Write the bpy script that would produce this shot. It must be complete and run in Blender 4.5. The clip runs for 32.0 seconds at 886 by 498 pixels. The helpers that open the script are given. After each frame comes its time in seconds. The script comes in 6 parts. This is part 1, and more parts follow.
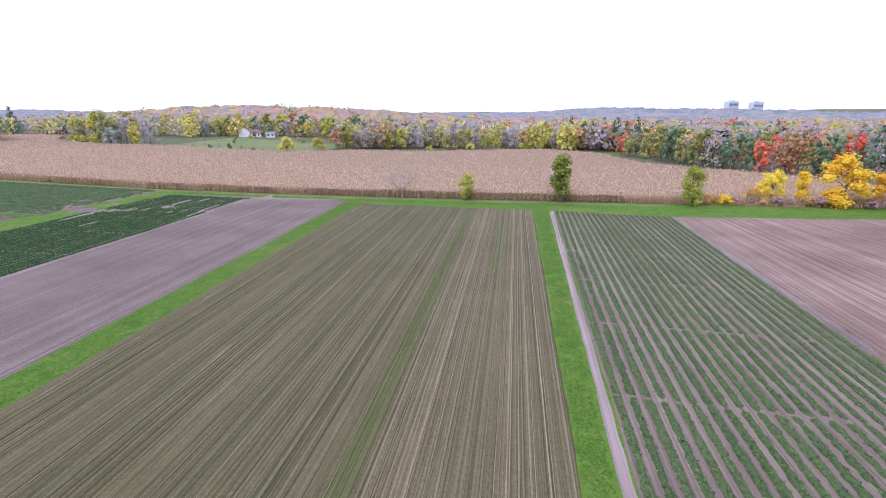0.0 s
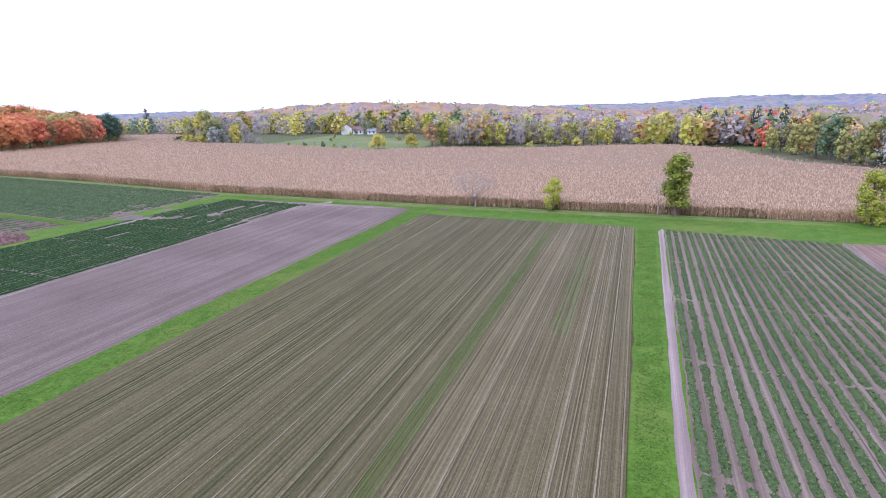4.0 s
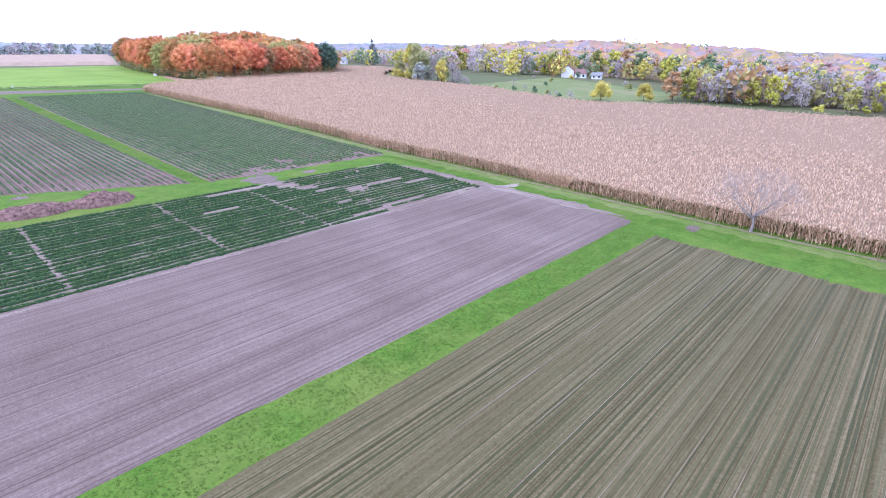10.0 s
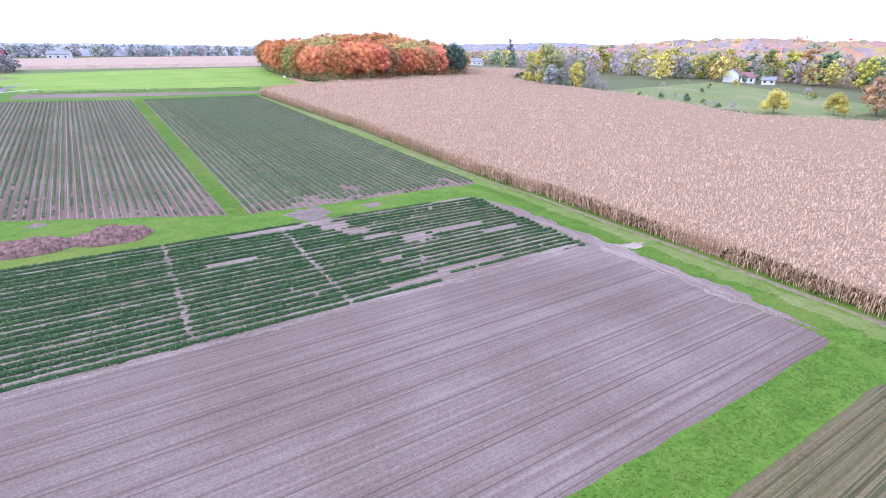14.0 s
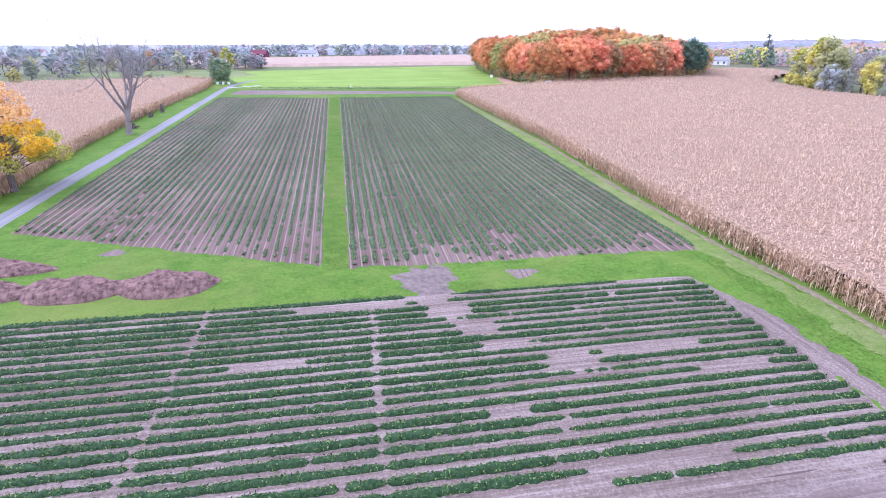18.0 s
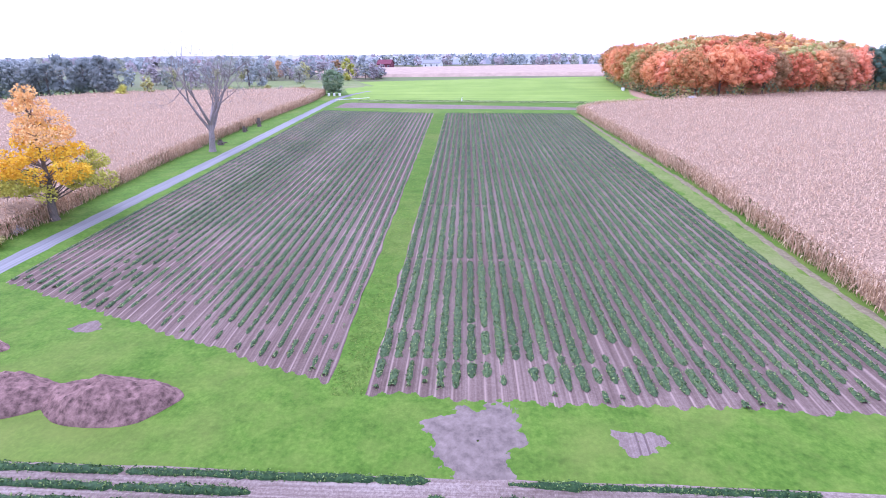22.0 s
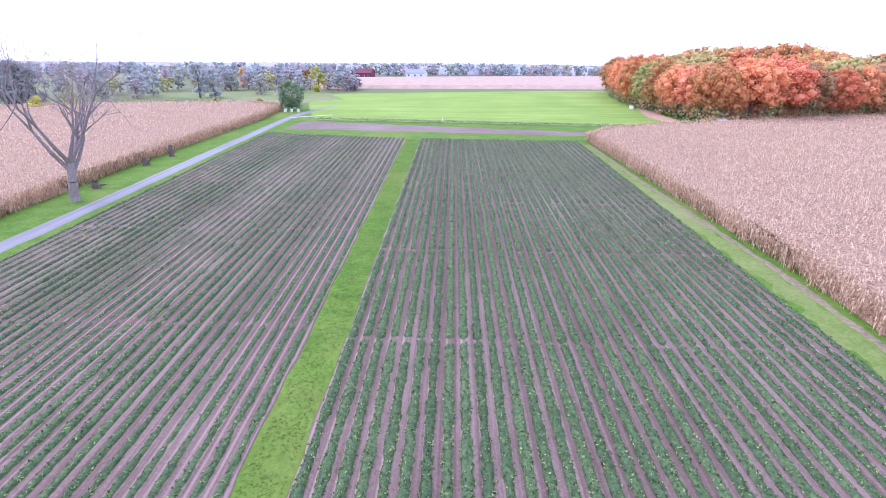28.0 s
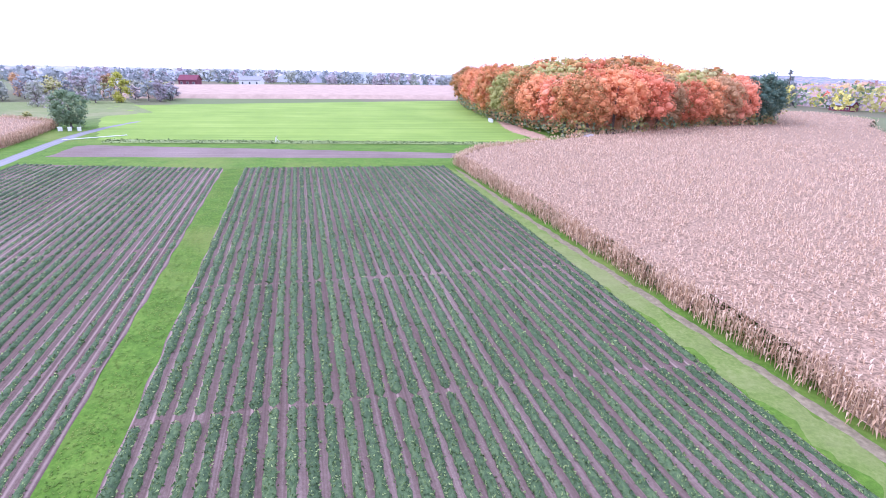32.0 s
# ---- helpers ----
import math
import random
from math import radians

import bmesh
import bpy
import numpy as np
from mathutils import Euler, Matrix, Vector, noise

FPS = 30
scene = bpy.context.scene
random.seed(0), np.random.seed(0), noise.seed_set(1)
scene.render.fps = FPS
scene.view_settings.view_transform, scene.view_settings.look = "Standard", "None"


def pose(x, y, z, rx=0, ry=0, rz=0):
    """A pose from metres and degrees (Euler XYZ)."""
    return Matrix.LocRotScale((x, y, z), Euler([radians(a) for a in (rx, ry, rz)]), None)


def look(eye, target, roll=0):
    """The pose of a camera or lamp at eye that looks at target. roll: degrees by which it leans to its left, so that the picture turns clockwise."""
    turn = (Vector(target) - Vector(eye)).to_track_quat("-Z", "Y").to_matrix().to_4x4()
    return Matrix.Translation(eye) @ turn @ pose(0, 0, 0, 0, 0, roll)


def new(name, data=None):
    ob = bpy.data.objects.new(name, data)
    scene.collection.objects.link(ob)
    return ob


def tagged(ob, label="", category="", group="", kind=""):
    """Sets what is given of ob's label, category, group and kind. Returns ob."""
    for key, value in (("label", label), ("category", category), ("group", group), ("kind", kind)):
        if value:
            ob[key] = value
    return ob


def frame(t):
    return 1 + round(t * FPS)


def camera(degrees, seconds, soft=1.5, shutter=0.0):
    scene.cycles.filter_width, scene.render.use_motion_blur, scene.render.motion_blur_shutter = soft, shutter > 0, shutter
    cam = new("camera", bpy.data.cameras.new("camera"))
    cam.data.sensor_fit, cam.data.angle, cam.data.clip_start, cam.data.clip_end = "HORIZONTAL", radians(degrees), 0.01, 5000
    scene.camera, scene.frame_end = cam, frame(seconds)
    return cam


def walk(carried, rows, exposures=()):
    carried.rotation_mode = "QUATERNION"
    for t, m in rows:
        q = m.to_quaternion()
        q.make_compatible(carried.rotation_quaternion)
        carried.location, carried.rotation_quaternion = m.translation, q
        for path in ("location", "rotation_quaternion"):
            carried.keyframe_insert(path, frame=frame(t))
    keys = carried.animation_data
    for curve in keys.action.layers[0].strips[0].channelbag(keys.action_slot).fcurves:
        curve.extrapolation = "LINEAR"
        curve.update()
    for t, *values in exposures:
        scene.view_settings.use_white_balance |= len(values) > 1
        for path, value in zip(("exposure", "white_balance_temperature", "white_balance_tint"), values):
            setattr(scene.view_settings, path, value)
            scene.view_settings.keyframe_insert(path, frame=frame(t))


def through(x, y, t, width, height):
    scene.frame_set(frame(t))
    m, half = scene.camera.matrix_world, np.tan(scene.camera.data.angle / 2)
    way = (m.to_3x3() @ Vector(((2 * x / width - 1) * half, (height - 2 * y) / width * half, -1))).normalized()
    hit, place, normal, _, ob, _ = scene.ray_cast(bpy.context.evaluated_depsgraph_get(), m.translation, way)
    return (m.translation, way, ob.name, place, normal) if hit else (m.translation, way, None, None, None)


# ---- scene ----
cam = camera(78, 32.0, 0.7)
PATH = [
    (0, look((8.53, -3.00, 20.60), (4.56, 15.98, 15.71), -0.38)),
    (0.5, look((8.87, -0.19, 20.45), (4.89, 18.79, 15.56), -0.48)),
    (1, look((9.18, 2.69, 20.35), (5.19, 21.67, 15.49), -0.62)),
    (1.5, look((9.43, 5.68, 20.25), (5.44, 24.67, 15.38), -0.61)),
    (2, look((9.70, 8.52, 20.24), (5.70, 27.50, 15.37), -0.66)),
    (2.5, look((9.82, 11.07, 20.30), (5.83, 30.04, 15.38), -0.65)),
    (3, look((9.86, 13.52, 20.26), (5.23, 32.34, 15.30), -0.81)),
    (3.5, look((10.08, 17.03, 20.08), (3.98, 35.41, 15.10), -1.12)),
    (4, look((10.29, 20.97, 19.88), (2.44, 38.67, 14.88), -1.73)),
    (4.5, look((10.24, 25.80, 19.80), (0.66, 42.61, 14.71), -2.53)),
    (6.5, look((2.82, 38.15, 19.89), (-9.82, 52.61, 14.32), -1.16)),
    (7, look((1.89, 40.68, 19.92), (-10.98, 54.85, 14.15), -0.61)),
    (7.5, look((1.00, 42.74, 19.97), (-12.04, 56.69, 14.00), -0.22)),
    (8, look((-0.25, 44.62, 20.15), (-13.39, 58.37, 13.96), 0.10)),
    (8.5, look((-1.44, 46.64, 20.34), (-14.70, 60.19, 13.96), 0.15)),
    (9, look((-3.25, 48.96, 20.40), (-16.68, 62.27, 13.90), 0.11)),
    (9.5, look((-6.46, 52.22, 20.37), (-19.95, 65.35, 13.63), 0.33)),
    (10, look((-9.38, 55.30, 20.33), (-22.82, 68.39, 13.41), 0.61)),
    (10.5, look((-11.16, 57.87, 20.41), (-24.61, 70.96, 13.51), 0.68)),
    (11, look((-11.54, 59.80, 20.54), (-25.13, 72.74, 13.61), 0.47)),
    (11.5, look((-12.72, 62.00, 20.58), (-26.41, 74.85, 13.69), 0.48)),
    (12, look((-14.88, 64.82, 20.65), (-28.80, 77.43, 13.78), 0.68)),
    (12.5, look((-16.75, 67.43, 20.71), (-31.15, 79.49, 13.84), 0.73)),
    (13, look((-18.80, 70.17, 20.74), (-33.84, 81.39, 13.82), 0.65)),
    (13.5, look((-20.85, 72.61, 20.77), (-36.53, 82.89, 13.82), 0.53)),
    (14, look((-23.05, 74.96, 20.70), (-39.33, 84.27, 13.75), 0.28)),
    (14.5, look((-25.27, 77.27, 20.69), (-42.10, 85.55, 13.73), -0.08)),
    (15, look((-27.68, 79.64, 20.76), (-45.04, 86.73, 13.81), -0.48)),
    (15.5, look((-30.96, 81.88, 20.70), (-48.71, 87.95, 13.75), -0.96)),
    (17.5, look((-43.09, 88.24, 19.75), (-61.61, 91.21, 12.82), -0.55)),
    (18, look((-45.67, 89.18, 19.71), (-64.27, 91.56, 12.73), -0.21)),
    (18.5, look((-48.06, 90.10, 19.73), (-66.71, 91.87, 12.72), 0.01)),
    (19, look((-50.36, 91.03, 19.76), (-69.06, 92.16, 12.76), 0.10)),
    (19.5, look((-52.70, 91.83, 19.82), (-71.43, 92.33, 12.82), 0.15)),
    (20, look((-54.98, 92.52, 19.88), (-73.73, 92.41, 12.91), 0.02)),
    (20.5, look((-57.17, 93.17, 19.94), (-75.93, 92.45, 13.03), -0.33)),
    (21, look((-59.54, 93.61, 19.98), (-78.30, 92.33, 13.15), -0.60)),
    (21.5, look((-62.13, 93.80, 19.96), (-80.89, 92.15, 13.21), -0.62)),
    (22, look((-64.75, 94.01, 19.96), (-83.51, 92.15, 13.28), -0.50)),
    (22.5, look((-67.28, 94.11, 19.99), (-86.05, 92.21, 13.35), -0.36)),
    (23, look((-69.86, 94.14, 19.99), (-88.63, 92.25, 13.36), -0.26)),
    (23.5, look((-72.28, 94.07, 20.03), (-91.06, 92.24, 13.40), -0.15)),
    (24, look((-74.85, 93.97, 20.03), (-93.63, 92.25, 13.39), -0.00)),
    (24.5, look((-77.23, 93.91, 20.01), (-96.02, 92.26, 13.37), 0.15)),
    (25, look((-79.83, 93.81, 20.01), (-98.64, 92.26, 13.38), 0.24)),
    (25.5, look((-82.43, 93.70, 20.04), (-101.25, 92.26, 13.43), 0.39)),
    (27.5, look((-93.51, 93.83, 20.30), (-112.39, 92.48, 13.86), 0.34)),
    (28, look((-96.84, 93.81, 20.27), (-115.74, 92.40, 13.87), 0.29)),
    (28.5, look((-100.01, 93.74, 20.18), (-118.93, 92.30, 13.86), 0.24)),
    (29, look((-103.20, 93.70, 20.09), (-122.14, 92.25, 13.84), 0.16)),
    (29.5, look((-106.39, 93.76, 20.06), (-125.36, 92.29, 13.87), 0.04)),
    (30, look((-109.56, 93.89, 20.05), (-128.56, 92.66, 13.92), 0.13)),
    (30.5, look((-112.73, 94.11, 20.01), (-131.78, 93.56, 13.92), 0.20)),
    (31, look((-115.70, 94.32, 20.01), (-134.75, 94.87, 13.94), 0.31)),
    (31.5, look((-118.13, 94.45, 20.15), (-137.08, 96.47, 14.08), 0.66)),
    (32, look((-120.64, 94.61, 20.28), (-139.32, 98.34, 14.19), 1.05)),
]
EXPOSURES = [(0, 0.06, 5500, 16), (4.5, 0.08, 5320, 17), (7, 0.22, 5170, 18), (9, 0.44, 5080, 18), (13, 0.55, 5180, 18), (16, 0.61, 5330, 18), (20, 0.67, 5110, 29), (23, 0.67, 5090, 30), (26, 0.66, 5250, 26), (32, 0.71, 5150, 29)]
walk(cam, PATH, EXPOSURES)

# ---- light: a bright overcast sky with a weak, very soft sun ----
world = bpy.data.worlds.new("world")
scene.world = world
world.use_nodes = True
wn, wl = world.node_tree.nodes, world.node_tree.links
wn.clear()
sky = wn.new("ShaderNodeTexSky")
sky.sky_type = "NISHITA"
sky.sun_disc = False
sky.sun_elevation, sky.sun_rotation = radians(48), radians(200)
sky.air_density, sky.dust_density = 1.0, 3.0
sky_bg = wn.new("ShaderNodeBackground")
sky_bg.inputs["Strength"].default_value = 0.05
cloud_bg = wn.new("ShaderNodeBackground")
cloud_bg.inputs["Color"].default_value = (0.955, 0.945, 1.0, 1)
cloud_bg.inputs["Strength"].default_value = 1.08
add = wn.new("ShaderNodeAddShader")
wout = wn.new("ShaderNodeOutputWorld")
wl.new(sky.outputs[0], sky_bg.inputs[0])
wl.new(sky_bg.outputs[0], add.inputs[0])
wl.new(cloud_bg.outputs[0], add.inputs[1])
wl.new(add.outputs[0], wout.inputs[0])
sun = new("sun", bpy.data.lights.new("sun", "SUN"))
sun.data.energy, sun.data.angle, sun.data.color = 1.05, radians(20), (1.0, 0.97, 0.95)
sun.matrix_world = look((0, 0, 0), (0.25, 0.62, -0.75))


# ---- materials ----
def material(name, rough=0.9, spec=0.15):
    m = bpy.data.materials.new(name)
    m.use_nodes = True
    b = m.node_tree.nodes["Principled BSDF"]
    b.inputs["Roughness"].default_value = rough
    b.inputs["Specular IOR Level"].default_value = spec
    return m, m.node_tree.nodes, m.node_tree.links, b


def ramp(nodes, stops):
    r = nodes.new("ShaderNodeValToRGB")
    el = r.color_ramp.elements
    el[0].position, el[0].color = stops[0][0], (*stops[0][1], 1)
    el[1].position, el[1].color = stops[-1][0], (*stops[-1][1], 1)
    for p, c in stops[1:-1]:
        e = el.new(p)
        e.color = (*c, 1)
    return r


def noise_tex(nodes, links, vec, scale, detail=4.0, rough=0.6):
    n = nodes.new("ShaderNodeTexNoise")
    n.inputs["Scale"].default_value, n.inputs["Detail"].default_value, n.inputs["Roughness"].default_value = scale, detail, rough
    if vec is not None:
        links.new(vec, n.inputs["Vector"])
    return n


def mix_rgb(nodes, links, fac, a, b, mode="MIX"):
    m = nodes.new("ShaderNodeMix")
    m.data_type, m.blend_type = "RGBA", mode
    for sock, v in ((m.inputs[0], fac), (m.inputs[6], a), (m.inputs[7], b)):
        if isinstance(v, (int, float)):
            sock.default_value = v
        elif isinstance(v, tuple):
            sock.default_value = (*v, 1)
        else:
            links.new(v, sock)
    return m.outputs[2]


def mapped(nodes, links, vec, sx, sy, sz=1.0):
    m = nodes.new("ShaderNodeMapping")
    m.inputs["Scale"].default_value = (sx, sy, sz)
    links.new(vec, m.inputs["Vector"])
    return m.outputs[0]


def math_node(nodes, links, op, a, b=None):
    m = nodes.new("ShaderNodeMath")
    m.operation = op
    for sock, v in zip(m.inputs, (a, b)):
        if v is None:
            continue
        if isinstance(v, (int, float)):
            sock.default_value = v
        else:
            links.new(v, sock)
    return m.outputs[0]


def bump(nodes, links, b, height, strength, distance):
    n = nodes.new("ShaderNodeBump")
    n.inputs["Strength"].default_value, n.inputs["Distance"].default_value = strength, distance
    links.new(height, n.inputs["Height"])
    links.new(n.outputs[0], b.inputs["Normal"])


def grass_material(name, dark, mid, light, dry, wide=False):
    m, n, l, b = material(name)
    pos = n.new("ShaderNodeNewGeometry").outputs["Position"]
    big = noise_tex(n, l, pos, 0.05, 5, 0.65)
    fine = noise_tex(n, l, pos, 3.2, 6, 0.72)
    c = ramp(n, [(0.34, dark), (0.5, mid), (0.66, light)])
    clump = noise_tex(n, l, mapped(n, l, pos, 1.0, 0.6), 0.7, 4, 0.65)
    l.new(math_node(n, l, "ADD", math_node(n, l, "MULTIPLY", fine.outputs[0], 0.62), math_node(n, l, "MULTIPLY", clump.outputs[0], 0.38)), c.inputs[0])
    patch = ramp(n, [(0.50, (0, 0, 0)), (0.68, (1, 1, 1))])
    l.new(big.outputs[0], patch.inputs[0])
    col = mix_rgb(n, l, math_node(n, l, "MULTIPLY", patch.outputs[0], 0.55), c.outputs[0], dry)
    yellowed = ramp(n, [(0.48, (0, 0, 0)), (0.66, (1, 1, 1))])
    l.new(noise_tex(n, l, pos, 0.42, 5, 0.7).outputs[0], yellowed.inputs[0])
    col = mix_rgb(n, l, math_node(n, l, "MULTIPLY", yellowed.outputs[0], 0.32), col, tuple(0.45 * p + 0.55 * q for p, q in zip(light, dry)))
    if wide:
        # far off the land is rough pasture and leaf litter under trees
        sep = n.new("ShaderNodeSeparateXYZ")
        l.new(pos, sep.inputs[0])
        north = n.new("ShaderNodeMapRange")
        north.inputs[1].default_value, north.inputs[2].default_value = 150, 165
        l.new(sep.outputs[1], north.inputs[0])
        west = n.new("ShaderNodeMapRange")
        west.inputs[1].default_value, west.inputs[2].default_value = -262, -300
        l.new(sep.outputs[0], west.inputs[0])
        far = math_node(n, l, "MAXIMUM", north.outputs[0], west.outputs[0])
        plots = n.new("ShaderNodeTexVoronoi")
        plots.inputs["Scale"].default_value = 0.011
        l.new(mapped(n, l, pos, 0.55, 1.0), plots.inputs["Vector"])
        hue = n.new("ShaderNodeSeparateColor")
        l.new(plots.outputs["Color"], hue.inputs[0])
        land = ramp(n, [(0.0, (0.16, 0.19, 0.08)), (0.35, (0.22, 0.20, 0.13)), (0.6, (0.28, 0.23, 0.17)), (0.8, (0.17, 0.24, 0.08)), (1.0, (0.36, 0.29, 0.24))])
        l.new(hue.outputs[0], land.inputs[0])
        rough = mix_rgb(n, l, 0.35, land.outputs[0], c.outputs[0], "MULTIPLY")
        col = mix_rgb(n, l, far, col, rough)
    l.new(col, b.inputs["Base Color"])
    bump(n, l, b, fine.outputs[0], 0.35, 0.08)
    return m


def soil_material(name, dark, mid, light, spacing=0.0, line=0.35, crust=0.35, stripes=1.2, stretch=0.012, tram=0.0, clods=0.26, broad=0.34, sway=0.5, tilled=1.0):
    """Worked soil: clods, large moist patches, and tillage marks along u (v runs across the rows, in metres)."""
    m, n, l, b = material(name)
    uv = n.new("ShaderNodeUVMap").outputs[0]
    pos = n.new("ShaderNodeNewGeometry").outputs["Position"]
    clod = noise_tex(n, l, pos, 6.0, 6, 0.8)
    big = noise_tex(n, l, pos, 0.07, 4, 0.6)
    marks = noise_tex(n, l, mapped(n, l, uv, stretch, stripes), 1.0, 6, 0.75)
    thin = noise_tex(n, l, mapped(n, l, uv, stretch * 1.5, stripes * 3.3), 1.0, 3, 0.6)
    v = math_node(n, l, "ADD", math_node(n, l, "MULTIPLY", clod.outputs[0], clods), math_node(n, l, "MULTIPLY", marks.outputs[0], 0.60 * tilled))
    v = math_node(n, l, "ADD", v, math_node(n, l, "MULTIPLY", big.outputs[0], broad))
    v = math_node(n, l, "ADD", v, math_node(n, l, "MULTIPLY", thin.outputs[0], 0.40 * tilled))
    v = math_node(n, l, "SUBTRACT", v, (clods + broad + tilled - 1.0) / 2)
    c = ramp(n, [(0.34, dark), (0.5, mid), (0.66, light)])
    l.new(v, c.inputs[0])
    col = c.outputs[0]
    if spacing:
        sep = n.new("ShaderNodeSeparateXYZ")
        l.new(uv, sep.inputs[0])
        wob = math_node(n, l, "MULTIPLY", math_node(n, l, "SUBTRACT", marks.outputs[0], 0.5), 0.12)
        ph = math_node(n, l, "FRACT", math_node(n, l, "ADD", math_node(n, l, "DIVIDE", sep.outputs[1], spacing), wob))
        near = math_node(n, l, "ABSOLUTE", math_node(n, l, "SUBTRACT", ph, line))
        dry = ramp(n, [(0.02, (1, 1, 1)), (0.10, (0, 0, 0))])
        l.new(near, dry.inputs[0])
        broken = noise_tex(n, l, mapped(n, l, uv, 0.25, 0.9), 1.0, 4, 0.7)
        fac = math_node(n, l, "MULTIPLY", math_node(n, l, "MULTIPLY", dry.outputs[0], broken.outputs[0]), crust * 2)
        col = mix_rgb(n, l, fac, col, tuple(min(1.0, q * 1.45) for q in light))
    if tram:
        # pairs of pressed wheel marks, darker and lower than the soil beside them
        sep2 = n.new("ShaderNodeSeparateXYZ")
        l.new(uv, sep2.inputs[0])
        drift = math_node(n, l, "MULTIPLY", noise_tex(n, l, mapped(n, l, uv, 0.03, 0.35), 1.0, 2, 0.5).outputs[0], sway)
        ph2 = math_node(n, l, "FRACT", math_node(n, l, "ADD", math_node(n, l, "DIVIDE", sep2.outputs[1], tram), drift))
        one = math_node(n, l, "ABSOLUTE", math_node(n, l, "SUBTRACT", ph2, 0.40))
        two = math_node(n, l, "ABSOLUTE", math_node(n, l, "SUBTRACT", ph2, 0.60))
        rut = ramp(n, [(0.014, (1, 1, 1)), (0.032, (0, 0, 0))])
        l.new(math_node(n, l, "MINIMUM", one, two), rut.inputs[0])
        some = ramp(n, [(0.34, (0, 0, 0)), (0.50, (1, 1, 1))])
        l.new(noise_tex(n, l, mapped(n, l, uv, 0.008, 0.55), 1.0, 3, 0.6).outputs[0], some.inputs[0])
        mark = math_node(n, l, "MULTIPLY", rut.outputs[0], some.outputs[0])
        col = mix_rgb(n, l, math_node(n, l, "MULTIPLY", mark, 0.75), col, dark)
        v = math_node(n, l, "SUBTRACT", v, math_node(n, l, "MULTIPLY", mark, 0.5))
    l.new(col, b.inputs["Base Color"])
    bump(n, l, b, v, 0.8, 0.10)
    return m


def leaf_material(name, stops, spread=0.5, through=0.25, tint=0.5, fine=0.25, vivid=False):
    """Leaves: every leaf differs a little, every plant or tree somewhat more."""
    m, n, l, b = material(name, 0.65, 0.2)
    isl = n.new("ShaderNodeNewGeometry")
    info = n.new("ShaderNodeObjectInfo")
    wide = noise_tex(n, l, isl.outputs["Position"], 0.35, 3, 0.6)
    small = noise_tex(n, l, isl.outputs["Position"], 4.5, 4, 0.75)
    tex = n.new("ShaderNodeMath")
    tex.operation = "MULTIPLY_ADD"
    l.new(small.outputs[0], tex.inputs[0])
    tex.inputs[1].default_value = fine
    l.new(math_node(n, l, "MULTIPLY", wide.outputs[0], 1.0 - fine), tex.inputs[2])
    v = math_node(n, l, "ADD", math_node(n, l, "MULTIPLY", isl.outputs["Random Per Island"], spread), math_node(n, l, "MULTIPLY", info.outputs["Random"], tint))
    v = math_node(n, l, "ADD", v, math_node(n, l, "MULTIPLY", tex.outputs[0], 1.0 - spread))
    v = math_node(n, l, "DIVIDE", v, 1.0 + tint)
    if vivid:
        v = math_node(n, l, "ADD", math_node(n, l, "MULTIPLY", math_node(n, l, "SUBTRACT", v, 0.5), 1.6), 0.55)
    c = ramp(n, stops)
    l.new(v, c.inputs[0])
    l.new(c.outputs[0], b.inputs["Base Color"])
    if through:
        tr = n.new("ShaderNodeBsdfTranslucent")
        l.new(c.outputs[0], tr.inputs[0])
        mx = n.new("ShaderNodeMixShader")
        mx.inputs[0].default_value = through
        l.new(b.outputs[0], mx.inputs[1])
        l.new(tr.outputs[0], mx.inputs[2])
        l.new(mx.outputs[0], n["Material Output"].inputs[0])
    return m


def plain(name, colour, rough=0.7, spec=0.3, grain=6.0, amount=0.25):
    m, n, l, b = material(name, rough, spec)
    pos = n.new("ShaderNodeNewGeometry").outputs["Position"]
    t = noise_tex(n, l, pos, grain, 5, 0.65)
    dark = tuple(q * (1 - amount) for q in colour)
    c = ramp(n, [(0.3, dark), (0.7, tuple(min(1, q * (1 + amount * 0.6)) for q in colour))])
    l.new(t.outputs[0], c.inputs[0])
    l.new(c.outputs[0], b.inputs["Base Color"])
    bump(n, l, b, t.outputs[0], 0.3, 0.02)
    return m


GRASS = grass_material("grass", (0.0512, 0.108, 0.011), (0.0893, 0.173, 0.0195), (0.147, 0.242, 0.034), (0.209, 0.223, 0.0595), True)
GRASS_DULL = grass_material("worn_grass", (0.103, 0.15, 0.0312), (0.15, 0.206, 0.0484), (0.219, 0.257, 0.0858), (0.267, 0.252, 0.125))

PASTURE = grass_material("pasture", (0.115, 0.15, 0.05), (0.17, 0.21, 0.075), (0.24, 0.265, 0.115), (0.31, 0.26, 0.16))
SOIL = soil_material("bare_soil", (0.130, 0.091, 0.082), (0.198, 0.146, 0.134), (0.295, 0.23, 0.212), 0, stripes=1.7, stretch=0.008, tram=2.3, clods=0.6, broad=0.35, sway=0.25, tilled=0.8)
SOIL_PALE = soil_material("pale_bed_soil", (0.148, 0.106, 0.0912), (0.242, 0.182, 0.162), (0.388, 0.316, 0.285), 0, stripes=1.6, stretch=0.05, clods=0.8, broad=0.3)
SOIL_BED = soil_material("bed_soil", (0.104, 0.069, 0.058), (0.160, 0.110, 0.096), (0.262, 0.192, 0.170), 1.0, 0.16, 0.6, 1.6, clods=0.5)
SOIL_WIDE = soil_material("row_soil", (0.14, 0.10, 0.085), (0.215, 0.16, 0.135), (0.33, 0.26, 0.22), 0, stripes=1.6, tram=2.2)
